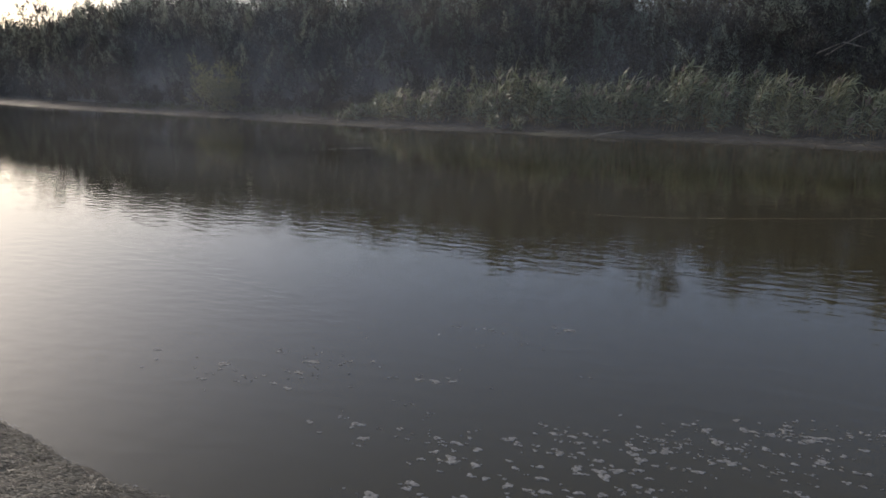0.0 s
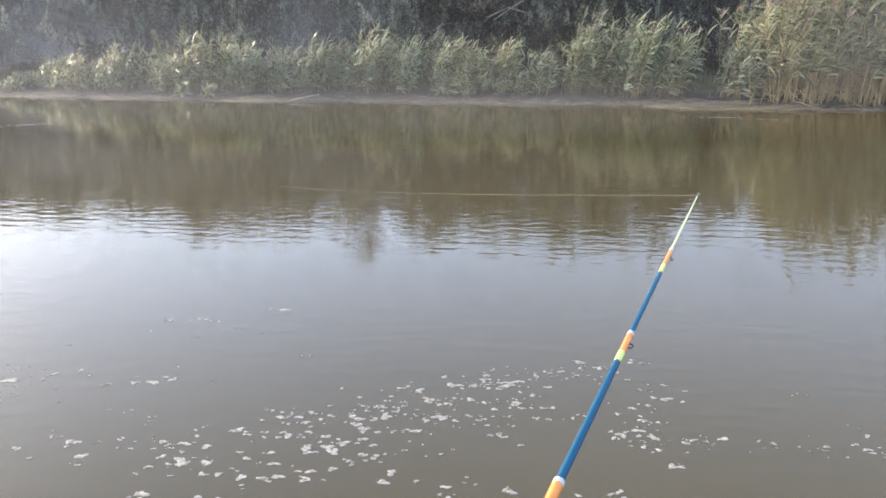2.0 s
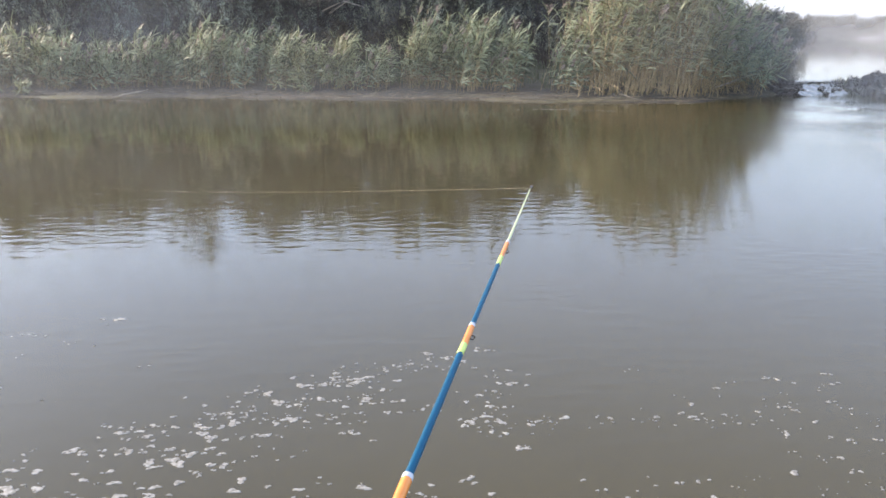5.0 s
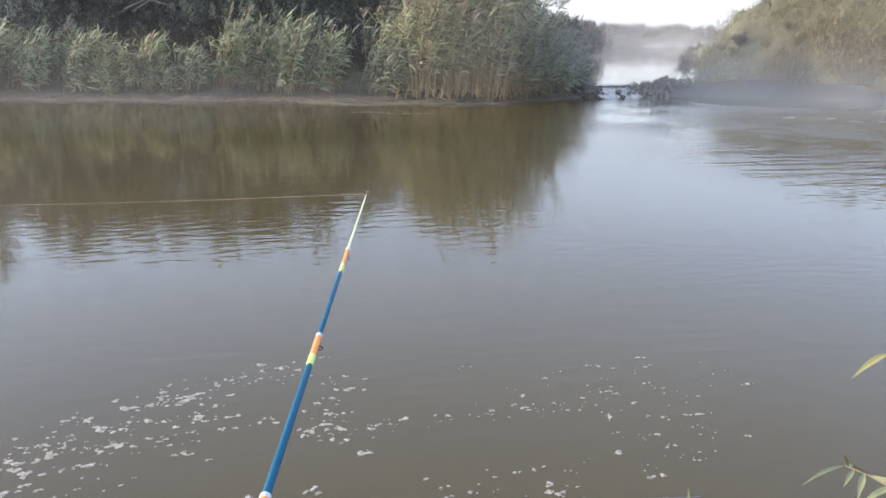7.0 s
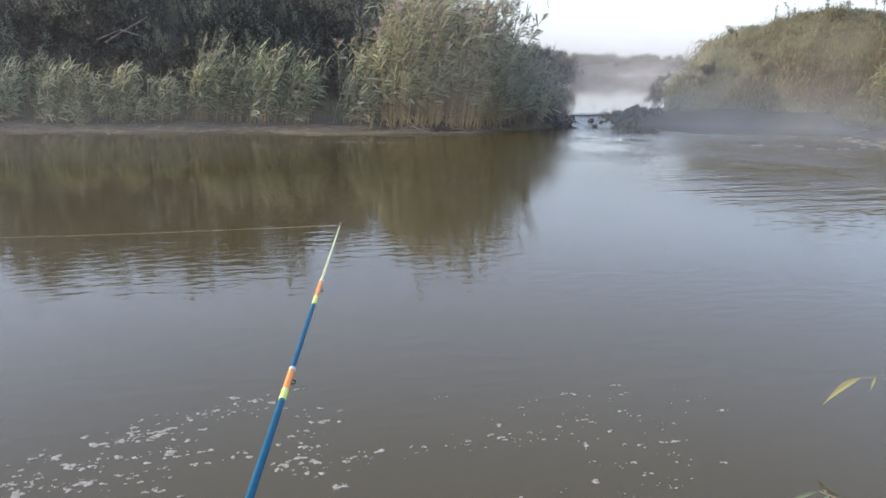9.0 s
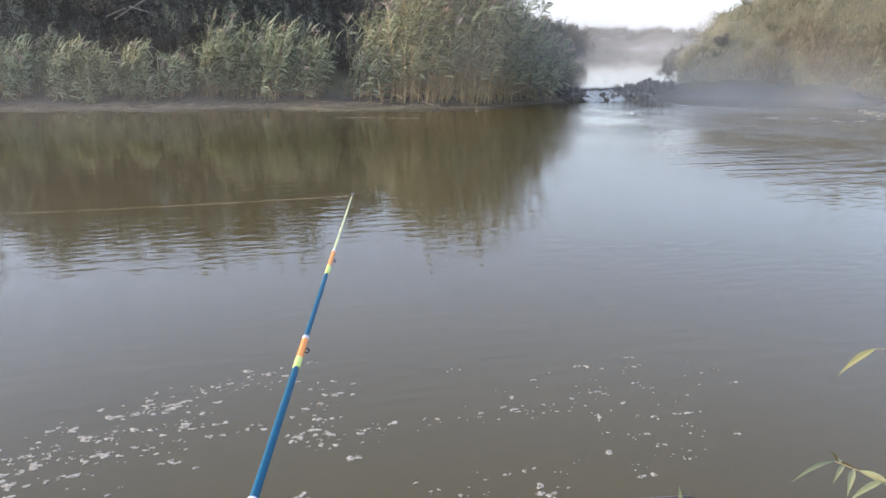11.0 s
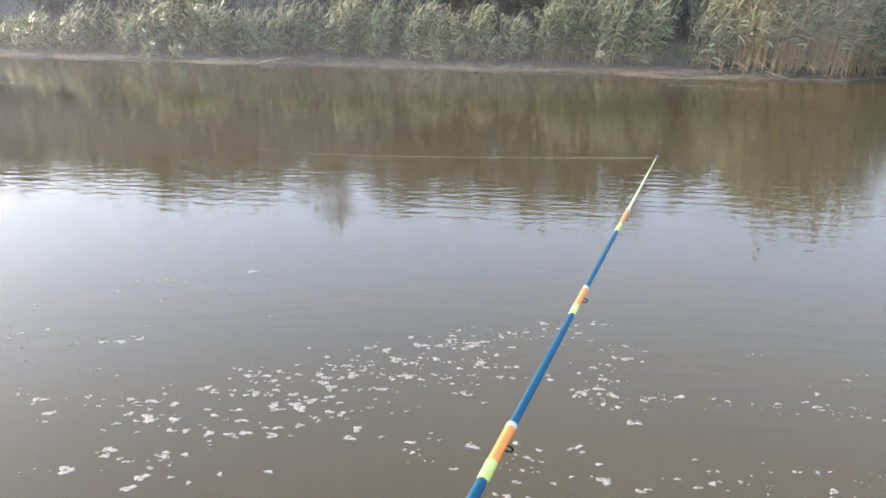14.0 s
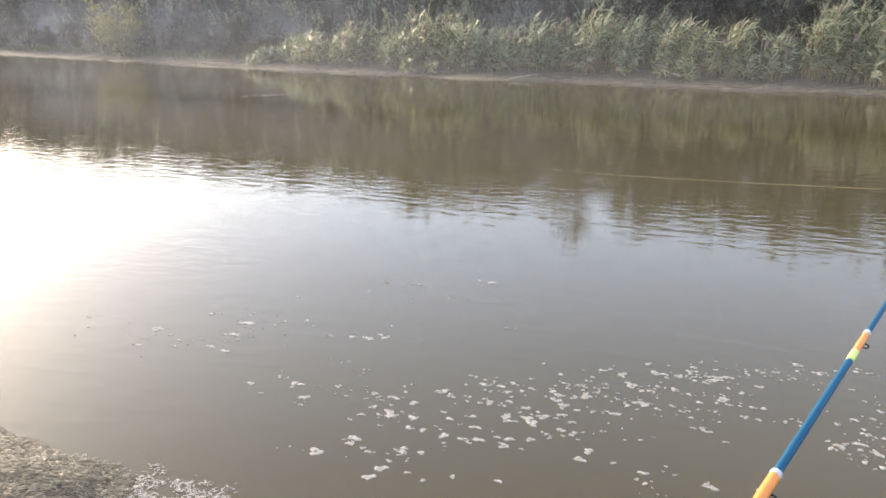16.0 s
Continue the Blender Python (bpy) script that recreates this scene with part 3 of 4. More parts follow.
for i, (bx, by, k) in enumerate(((8.6, 23.2, 1.0), (9.5, 24.8, 0.95), (11.0, 27.6, 0.95), (12.9, 31.3, 0.95), (15.3, 36.5, 1.0), (18.8, 44, 1.1), (24, 55, 1.3), (30, 69, 1.5), (8.4, 26.0, 1.15), (8.9, 21.9, 0.55), (8.7, 21.15, 0.3), (9.1, 21.5, 0.34),
                                 (-22, 26.6, 0.5), (-24.2, 27.2, 0.45), (-31, 29.4, 0.5), (-34, 30.3, 0.45), (-38, 31.5, 0.5), (-19.5, 25.4, 0.45), (-25.6, 27.6, 0.5), (-20.8, 26.0, 0.4), (2.2, 23.6, 1.0), (-2.4, 24.0, 0.9), (-6.8, 24.8, 0.9), (-11, 25.4, 0.8), (-14.5, 25.8, 0.8))):
    plant(low[1 if i < 12 else i % 2], bx, by, k)
willow_bush = shrub("willow_bush", 2.1, 1.9, 7000, 31, PALE_LEAF, "pale green round willow bush at the water's edge", "bush", 0.1, 7)
willow_bush.matrix_basis = pose(-28.2, 27.6, lie(-28.2, 27.6), 0, 0, 40) @ Matrix.Diagonal((1.15, 1.15, 1.05, 1))

# far trees beyond the upper pool
for i in range(112):
    fx = 33 + i * 0.64 + rnd.uniform(-0.6, 0.6)
    plant(low[1], fx, 123.5 + rnd.uniform(-1.5, 2.5), rnd.uniform(1.9, 2.2))

# grass on the banks and on the mound
spots = []
while len(spots) < 2200:
    sx, sy = rnd.uniform(-46, 9), rnd.uniform(20, 31)
    z = lie(sx, sy)
    if 0.12 < z < 0.6 and not (sx > -19 and z < 0.2):
        spots.append((sx, sy, rnd.uniform(0.5, 1.2)))
tuft_field("bank_weeds", spots, WEED_LEAF, "low grey-green weeds and grass along the mud", "grass", 0.38, 0.02, 8)
spots = []
while len(spots) < 15000:
    sx, sy = rnd.uniform(13, 32), rnd.uniform(8, 33)
    if lie(sx, sy) > 0.35 and rnd.random() < 0.5 + 1.3 * noise.noise((sx * 0.5, sy * 0.5, 0)):
        spots.append((sx, sy, rnd.uniform(0.6, 1.3)))
tuft_field("hill_grass", spots, GRASS_LEAF, "dry yellow-green grass covering the mound", "grass", 0.15, 0.011, 13, 0.6, 0.3)
spots = []
while len(spots) < 10000:
    sx, sy = rnd.uniform(13, 38), rnd.uniform(8, 46)
    if lie(sx, sy) > 0.27:
        spots.append((sx, sy, rnd.uniform(0.5, 1.4)))
tuft_field("hill_weeds", spots, WEED_LEAF, "dull green weeds among the dry grass on the mound", "weeds", 0.15, 0.018, 9, 0.3, 0.25)
spots = []
while len(spots) < 420:
    sx, sy = rnd.uniform(10.9, 16.8), rnd.uniform(20.8, 23.2)
    if lie(sx, sy) > 0.1:
        spots.append((sx, sy, rnd.uniform(0.4, 1.3)))
tuft_field("weir_weeds", spots, WEED_LEAF, "low dull green weeds rooted on the weir's earth", "weeds", 0.22, 0.025, 8, 0.3, 0.1)
hill_bush = shrub("hill_bush", 1.2, 1.3, 3500, 41, GRASS_LEAF, "yellowing bush on the grassy mound", "bush", 0.07, 6)
tagged(hill_bush, group="bushes on the mound")
for bx, by, k in ((20.5, 24, 0.5), (22.3, 23.2, 0.6), (17.2, 23.2, 0.4), (15.9, 24.6, 0.5), (16.6, 26.4, 0.55), (17.6, 28.6, 0.6), (19, 31.5, 0.7), (16.8, 24.2, 0.5), (18.9, 16.4, 0.4), (17.9, 20.2, 0.4), (22.0, 15.8, 0.6)):
    plant(hill_bush, bx, by, k)
k = 0
while k < 34:
    bx, by = rnd.uniform(15.5, 27), rnd.uniform(12, 28)
    if lie(bx, by) > 0.7:
        plant(hill_bush, bx, by, rnd.uniform(0.3, 0.5))
        k += 1
for cx, cy in ((18.4, 18.9), (19.4, 17.2), (18.6, 15.6), (20.4, 19.2), (19.6, 14), (17.6, 17.3), (17.3, 16.2), (18.0, 16.8), (17.2, 15.0), (18.8, 18.0)):
    reed_clump(cx, cy, 1.3, 1.0, rnd.uniform(0.9, 1.3), 35, 0.05, 0.2, "reeds on the mound", "short yellow-green reeds on the grassy mound")


for bx, by, k in ((16.6, 25.4, 0.3), (18.4, 32.5, 0.38), (20.6, 35.6, 0.42), (23.5, 40.5, 0.5), (27.5, 47, 0.53), (32, 54, 0.6), (17.4, 30.2, 0.34), (19.6, 34.0, 0.38)):
    plant(low[1], bx, by, k)


spots = []
while len(spots) < 2600:
    sx, sy = rnd.uniform(15.2, 20.5), rnd.uniform(14.5, 23.5)
    if lie(sx, sy) > 0.3 and noise.noise((sx * 0.7, sy * 0.7, 5)) > 0.05:
        spots.append((sx, sy, rnd.uniform(0.6, 1.4)))
tuft_field("withered_grass", spots, leafy("withered grass", (0.115, 0.094, 0.064), (0.22, 0.18, 0.125), (0.34, 0.29, 0.21), 0.2), "rusty brown withered grass on the foot of the mound", "grass", 0.17, 0.014, 10, 0.5, 0.2)


def stalk(x, y, tall, seed):
    """A tall weed gone to seed: a bent stem with side twigs, small leaves and a seed head."""
    r = random.Random(seed)
    e = root("weed_stalk", x, y, lie(x, y), "tall dark weed stalk gone to seed on the mound", "weeds", "weed stalks on the mound")
    stem, foliage = Soup(), Soup()
    top = Vector((r.gauss(0, 0.12), r.gauss(0, 0.1), 1)) * tall
    bow = Vector((r.gauss(0, 0.1), 0, 0)) * tall
    stem.tube([Vector((0, 0, -0.05)), top * 0.5 + bow, top], [0.012, 0.008, 0.004], 5)
    for _ in range(9):
        t = r.uniform(0.35, 1.0)
        at = top * t + bow * (4 * t * (1 - t))
        d = Vector((r.gauss(0, 1), r.gauss(0, 1), r.uniform(0.3, 1.2))).normalized() * tall * r.uniform(0.12, 0.25)
        stem.tube([at, at + d * 0.6, at + d], [0.005, 0.004, 0.002], 4)
        for _ in range(7):
            q = at + d * r.uniform(0.3, 1.0)
            w = Vector((r.gauss(0, 1), r.gauss(0, 1), r.gauss(0, 1))).normalized()
            foliage.strip([q, q + w * 0.04, q + w * 0.07], [0.008, 0.026, 0.004], w.orthogonal().normalized())
    stem.ob("stem", BARK, e)
    tagged(foliage.ob("foliage", WEED_LEAF, e), kind="stuff")
    return e


for k, (bx, by, tall) in enumerate(((19.5, 25.9, 0.75), (19.8, 25.7, 0.95), (20.0, 25.6, 0.6), (21.3, 24.4, 0.55), (21.9, 23.9, 0.8), (22.1, 23.7, 0.6), (22.5, 23.3, 0.9), (20.8, 24.9, 0.45), (18.3, 26.4, 0.5))):
    stalk(bx, by, tall * 0.7, 70 + k)


# ---- the little weir: earth and root mounds, twigs, spilling water ----
def mound(name, x, y, sx, sy, sz, seed, label, twigs=40):
    bm = bmesh.new()
    bmesh.ops.create_icosphere(bm, subdivisions=4 if twigs > 9 else 3, radius=1)
    for v in bm.verts:
        p = v.co.copy()
        f = 1 + 0.45 * noise.noise(p * 1.9 + Vector((seed, 0, 0))) + 0.45 * noise.noise(p * 4.5 + Vector((0, seed, 0))) + 0.3 * noise.noise(p * 10 + Vector((seed, seed, 0)))
        v.co = Vector((p.x * sx * f, p.y * sy * f, p.z * sz * f))
    me = bpy.data.meshes.new(name)
    bm.to_mesh(me)
    bm.free()
    me.materials.append(MOUND)
    e = root(name, x, y, 0.0, label, "mound", "mounds in the weir")
    body = new("earth", me)
    body.parent = e
    tw = Soup()
    r = random.Random(seed)
    for _ in range(twigs):
        p = Vector((r.uniform(-sx, sx) * 0.8, r.uniform(-sy, sy) * 0.6, sz * 0.5))
        d = Vector((r.gauss(0, 1), r.gauss(0, 0.6), r.uniform(0.1, 1.1))).normalized() * r.uniform(0.2, 0.6) * min(1, sx / 0.5)
        tw.tube([p, p + d * 0.6, p + d + Vector((r.gauss(0, 0.06), 0, r.gauss(0, 0.06))) * min(1, sx)], [0.014, 0.01, 0.004], 4)
    tagged(tw.ob("twig", DARK_WOOD, e, "dark bare twigs"), kind="stuff")
    return e


MOUND = coarse("dark earth", (0.016, 0.013, 0.011), (0.055, 0.045, 0.036), 3, 0.8, 0.06)
for mx, my, msx, msy, msz, seed, text in ((11.5, 21.3, 0.62, 0.4, 0.42, 3, "dark lump of earth and roots in the weir"), (12.3, 21.4, 0.6, 0.4, 0.34, 14, "dark lump of earth and roots in the weir"),
                                          (13.4, 21.4, 0.8, 0.4, 0.2, 5, "low dark earth bank with twigs beside the weir"), (14.7, 21.7, 0.7, 0.45, 0.3, 17, "low dark earth bank with twigs beside the weir"),
                                          (9.05, 21.2, 0.5, 0.5, 0.34, 8, "dark earth foot of the bank beside the weir"), (10.9, 21.55, 0.3, 0.2, 0.2, 9, "small dark clod in the spilling water")):
    mound("earth_mound", mx, my, msx, msy, msz, seed, text)


def spill_z(y):
    return 0.262 * max(0.0, min(1.0, (y - 20.2) / 1.9)) ** 1.15 + 0.003


clods = random.Random(5)
for k in range(44):
    cx = 9.5 + 1.3 * k / 6 if k < 6 else clods.uniform(11.0, 15.2)
    cy = clods.uniform(20.4, 21.5) if k < 6 else clods.uniform(20.85, 21.8)
    w = clods.uniform(0.05, 0.1) if k < 6 else clods.uniform(0.12, 0.36)
    clod = mound("earth_clod", cx, cy, w, w * 0.8, w * clods.uniform(0.5, 0.8) + (0.0 if k < 6 else 0.14 if cx < 12.6 else 0.06), 30 + k, "small dark wet clod of earth along the weir", 4)
    clod.location.z = spill_z(cy) if k < 6 else 0.0

spill = Soup()
rows, cols = 15, 26
for j in range(rows):
    for i in range(cols):
        y = 22.1 - 1.95 * j / (rows - 1)
        spill.v.append(Vector((9.3 + (1.7 - 0.3 * j / rows) * i / (cols - 1), y + 0.05 * math.sin(i * 1.7), spill_z(y) + 0.014 * noise.noise((i * 0.9, j * 0.9, 4)))))
spill.f = [(j * cols + i, (j + 1) * cols + i, (j + 1) * cols + i + 1, j * cols + i + 1) for j in range(rows - 1) for i in range(cols - 1)]
tagged(spill.ob("water_spill", UPSTREAM, smooth=True), "thin sheet of water spilling over the weir", "water", kind="structure")


def stick(name, a, b, r, mat, label, bend=0.1):
    a, b = Vector(a), Vector(b)
    sp = Soup()
    side = (b - a).cross(UP).normalized() * (b - a).length * bend
    sp.tube([a, a.lerp(b, 0.3) + side * 0.7, a.lerp(b, 0.65) + side, b], [r, r * 0.9, r * 0.7, r * 0.3], 6)
    return tagged(sp.ob(name, mat, smooth=True), label, "stick")


stick("stick", (9.6, 21.2, 0.03), (10.7, 21.0, 0.07), 0.03, DARK_WOOD, "dark wet stick caught below the weir")
stick("stick", (9.9, 21.35, 0.1), (10.35, 20.9, 0.06), 0.02, DARK_WOOD, "thin dark wet stick caught below the weir")
stick("stick", (4.6, 19.6, 0.14), (5.05, 18.95, 0.02), 0.011, DRIFTWOOD, "pale bare stick sliding off the mud into water")
stick("stick", (-7.3, 21.9, 0.15), (-7.9, 21.0, 0.03), 0.025, DRIFTWOOD, "pale bare stick on the mud bank")
stick("stick", (7.0, 20.0, 0.25), (8.1, 20.4, 0.62), 0.015, DRIFTWOOD, "dry bent cane leaning out over the water")
stick("branch", (-2.7, 23.9, 2.1), (-1.56, 23.3, 2.74), 0.022, DRIFTWOOD, "bare pale branch sticking out of the thicket", 0.03)
stick("branch", (-2.9, 23.9, 2.16), (-2.2, 23.4, 2.42), 0.022, DRIFTWOOD, "bare pale crooked branch sticking out of the thicket", 0.05)
stick("branch", (-2.25, 23.42, 2.41), (-1.66, 23.35, 2.24), 0.018, DRIFTWOOD, "bare pale drooping branch tip before the thicket", 0.05)
stick("stick", (1.43, 2.452, -0.004), (0.86, 2.535, -0.008), 0.0125, DARK_WOOD, "dark waterlogged stick afloat by the bank", 0.015)

litter = Soup()
for _ in range(2600):
    x = rnd.uniform(-30, 8.2)
    y = float(np.interp(x, [p[0] for p in RIVER[3:17]], [p[1] for p in RIVER[3:17]])) + abs(rnd.gauss(0, 0.75))
    p, a = Vector((x, y, lie(x, y) + 0.008)), rnd.uniform(0, 6.283)
    if p.z < 0.0:
        continue
    d = Vector((math.cos(a), math.sin(a) * 0.6, rnd.uniform(-0.05, 0.15))) * rnd.uniform(0.06, 0.3)
    litter.strip([p - d, p + UP * 0.02, p + d], [0.006, rnd.uniform(0.01, 0.03), 0.005], Vector((-math.sin(a), math.cos(a), 0.4)).normalized())
tagged(litter.ob("reed_litter", coarse("litter straw", (0.11, 0.09, 0.06), (0.26, 0.22, 0.15), 4)), "dead straw and leaf litter strewn on the mud", "litter", kind="stuff")

canes = Soup()
for _ in range(46):      # broken canes sagging from the point over the mud into the water
    x = rnd.uniform(3.6, 8.3)
    y = float(np.interp(x, [2.6, 4.5, 5.9, 7.2, 8.7], [19.0, 18.8, 18.6, 19.6, 20.8])) + rnd.uniform(0.5, 1.1)
    a, n = rnd.gauss(-1.2 if rnd.random() < 0.6 else 0.0, 0.5), rnd.uniform(0.4, 1.1)
    p, d = Vector((x, y, lie(x, y) + rnd.uniform(0.1, 0.5))), Vector((math.cos(a), math.sin(a), 0))
    q = p + d * n
    q.z = max(lie(q.x, q.y), 0.0) + rnd.uniform(0.0, 0.25)
    foot = p - d * 0.15
    foot.z = lie(foot.x, foot.y) - 0.02
    canes.tube([foot, p, p.lerp(q, 0.55) + UP * 0.06, q], [0.006, 0.006, 0.005, 0.003], 4)
tagged(canes.ob("fallen_canes", REED_STEM), "broken straw-yellow reed canes sagging over the mud edge", "reeds", kind="stuff")

# pale tussock stumps at the foot of the reeds
for tx, ty in ((-3.2, 21.5), (-11.6, 22.4), (-10.7, 22.1)):
    reed_clump(tx, ty, 0.12, 0.12, 0.26, 10, 0.0, 0.0, "tussocks", "small pale dry tussock at the foot of the reeds")


# ---- fishing rod, propped on the bank, and its line ----
ROD_TIP, ROD_END = Vector((0.214, 2.384, 1.181)), Vector((-0.116, 1.280, 0.932))
ROD_WAY = (ROD_END - ROD_TIP).normalized()
rod = root("fishing_rod", *(ROD_TIP + ROD_WAY * 3.58), "blue telescopic fishing rod with orange and lime bands", "fishing rod")
rod_foot = ROD_TIP + ROD_WAY * 3.58


def rod_piece(name, a, b, ra, rb, mat, parent, label="", sides=16):
    """A tapered length of the rod between a and b metres from its tip."""
    sp = Soup()
    pa, pb = ROD_TIP + ROD_WAY * a - rod_foot, ROD_TIP + ROD_WAY * b - rod_foot
    ax = ROD_WAY.orthogonal().normalized()
    ay = ROD_WAY.cross(ax)
    for p, q in ((pa, ra), (pa.lerp(pb, 0.02), ra * 1.05), (pb.lerp(pa, 0.02), rb), (pb, rb * 0.95)):
        for j in range(sides):
            t = 2 * math.pi * j / sides
            sp.v.append(p + (ax * math.cos(t) + ay * math.sin(t)) * q)
    for i in range(3):
        sp.f += [(i * sides + j, i * sides + (j + 1) % sides, (i + 1) * sides + (j + 1) % sides, (i + 1) * sides + j) for j in range(sides)]
    sp.f += [tuple(range(sides))[::-1], tuple(3 * sides + j for j in range(sides))]
    return sp.ob(name, mat, parent, label, True)


def guide(at, size, r):
    """A wire ring on a short foot under the rod."""
    p = ROD_TIP + ROD_WAY * at - rod_foot
    down = (-UP + ROD_WAY * ROD_WAY.z + Vector((0.9, 0, 0))).normalized()
    bm = bmesh.new()
    c = p + down * (r + size * 0.95)
    ax, ay = down, ROD_WAY.cross(down).normalized()
    n, k, t = 20, 8, size * 0.24
    ring = []
    for i in range(n):
        a = 2 * math.pi * i / n
        d = ax * math.cos(a) + ay * math.sin(a)
        ring.append([bm.verts.new(c + d * (size + t * math.cos(2 * math.pi * j / k)) + ROD_WAY * t * 1.3 * math.sin(2 * math.pi * j / k)) for j in range(k)])
    for i in range(n):
        for j in range(k):
            bm.faces.new((ring[i][j], ring[(i + 1) % n][j], ring[(i + 1) % n][(j + 1) % k], ring[i][(j + 1) % k]))
    me = bpy.data.meshes.new("guide_ring")
    bm.to_mesh(me)
    bm.free()
    me.materials.append(ROD_BLACK)
    me.shade_smooth()
    ob = new("guide_ring", me)
    ob.parent = rod
    return tagged(ob, "dark wire line guide")


def along(p):
    return (Vector(p) - ROD_TIP).length


A, B, C, D = along((0.085, 1.953, 1.075)), along((0.017, 1.697, 1.037)), along((-0.017, 1.608, 1.005)), along((-0.116, 1.28, 0.932))
J = A - 0.12
tip_part = rod_piece("tip_section", 0.0, J, 0.0013, 0.0032, ROD_CREAM, rod, "slim pale lime tip")
rod_piece("tip_ring", -0.012, 0.004, 0.0035, 0.003, ROD_BLACK, tip_part)
for start, end, blue_end, r1, r2 in ((J, A, B, 0.0042, 0.0052), (B, C + 0.005, D, 0.0056, 0.0072), (D, D + 0.13, D + 0.62, 0.0078, 0.0095)):
    band = rod_piece("joint_band", start, end, r1 * 1.12, r1 * 1.16, ROD_ORANGE, rod, "glossy orange joint band")
    cut = start + (end - start) * 0.68
    rod_piece("lime_band", cut, end, r1 * 1.2, r1 * 1.2, ROD_GREEN, band, "lime green lower band")
    rod_piece("collar", start - 0.003, start + 0.007, r1 * 1.14, r1 * 1.2, ROD_WHITE, band, "silver-white collar")
    rod_piece("blue_section", end, blue_end, r1 * 1.08, r2, ROD_BLUE, rod, "glossy dark blue blank")
    guide(start + (end - start) * 0.33, r1 * 0.72 + 0.0012, r1)
rod_piece("blue_section", D + 0.62, D + 1.2, 0.0105, 0.012, ROD_BLUE, rod)
rod_piece("grip", D + 1.2, 3.58, 0.015, 0.016, GRIP, rod, "black foam grip")

line = bpy.data.curves.new("fishing_line", "CURVE")
line.dimensions, line.bevel_depth, line.bevel_resolution = "3D", 0.00018, 1
sp = line.splines.new("POLY")
LINE_END = Vector((-3.6, 8.9, -0.01))
sp.points.add(32)
for i in range(33):
    t = i / 32
    p = ROD_TIP.lerp(LINE_END, t) - UP * 0.03 * 4 * t * (1 - t)
    sp.points[i].co = (*p, 1)
LINE = paint("fishing line", (0.6, 0.55, 0.4), 0.4)
line.materials.append(LINE)
tagged(new("fishing_line", line), "thin pale fishing line running from rod tip to water", "fishing line")


# ---- foam flecks drifting on the water ----
def fleck(sp, x, y, r, z=0.0018):
    n = rnd.randint(11, 15)
    st, ang, k = rnd.uniform(0.95, 1.65), rnd.uniform(-0.35, 0.35), len(sp.v)
    rim = []
    ph = [rnd.uniform(0, 6.28) for _ in range(3)]
    for i in range(n):
        a = 2 * math.pi * i / n
        q = r * (1 + 0.3 * math.sin(2 * a + ph[0]) + 0.24 * math.sin(3 * a + ph[1]) + 0.15 * math.sin(5 * a + ph[2]))
        u, v = q * math.cos(a) * st, q * math.sin(a) * 0.95
        rim.append((x + u * math.cos(ang) - v * math.sin(ang), y + u * math.sin(ang) + v * math.cos(ang)))
    sp.v += [Vector((px, py, -0.002)) for px, py in rim]
    sp.v += [Vector((x + (px - x) * 0.82, y + (py - y) * 0.82, z)) for px, py in rim]
    sp.v.append(Vector((x, y, z * 1.5)))
    for i in range(n):
        j = (i + 1) % n
        sp.f += [(k + i, k + j, k + n + j, k + n + i), (k + n + i, k + n + j, k + 2 * n)]


foam = Soup()


def foam_patch(ax, ay, bx, by, spread, n, size):
    """Flecks strewn along the line from a to b."""
    for _ in range(n):
        t = rnd.random()
        x, y = ax + (bx - ax) * t + rnd.gauss(0, spread), ay + (by - ay) * t + rnd.gauss(0, spread * 0.55)
        if y < 2.2:
            continue
        r = min(0.024, max(0.004, rnd.lognormvariate(size - 0.08, 0.6)))
        r *= 0.75 if x > 0.4 else 1.0
        fleck(foam, x, y, r)
        if rnd.random() < 0.35:
            for _ in range(rnd.randint(1, 3)):
                fleck(foam, x + rnd.gauss(0, 0.04), y + rnd.gauss(0, 0.016), r * rnd.uniform(0.3, 0.9))


for ax, ay, bx, by, spread, n, size in ((0.1, 4.02, -0.7, 3.62, 0.1, 70, -4.9), (-0.6, 3.6, -1.3, 3.15, 0.16, 70, -4.8), (-0.2, 3.6, -1.0, 3.1, 0.22, 90, -4.8), (-1.0, 3.0, -2.0, 2.8, 0.22, 85, -4.6), (0.2, 3.9, 0.25, 3.1, 0.1, 45, -4.8),
                                        (0.3, 3.3, 1.5, 3.25, 0.07, 40, -5.0), (1.3, 3.2, 1.7, 2.7, 0.12, 26, -4.9), (-0.6, 2.85, 0.2, 2.6, 0.16, 36, -4.7), (-1.3, 2.5, -1.8, 2.4, 0.14, 18, -4.4), (-2.2, 3.6, -3.0, 3.3, 0.2, 34, -4.8),
                                        (-2.0, 3.2, -3.4, 3.0, 0.2, 26, -4.7), (1.5, 3.7, 2.1, 3.2, 0.16, 22, -4.9), (0.5, 2.7, 1.3, 2.6, 0.14, 30, -4.8), (1.2, 3.55, 1.7, 3.0, 0.22, 34, -4.9), (-1.6, 4.4, -2.6, 4.2, 0.3, 14, -4.9)):
    foam_patch(ax, ay, bx, by, spread, n, size)
tagged(foam.ob("foam_flecks", FOAM), "scattered off-white foam flecks floating on the water", "foam", kind="stuff")
rapid = Soup()
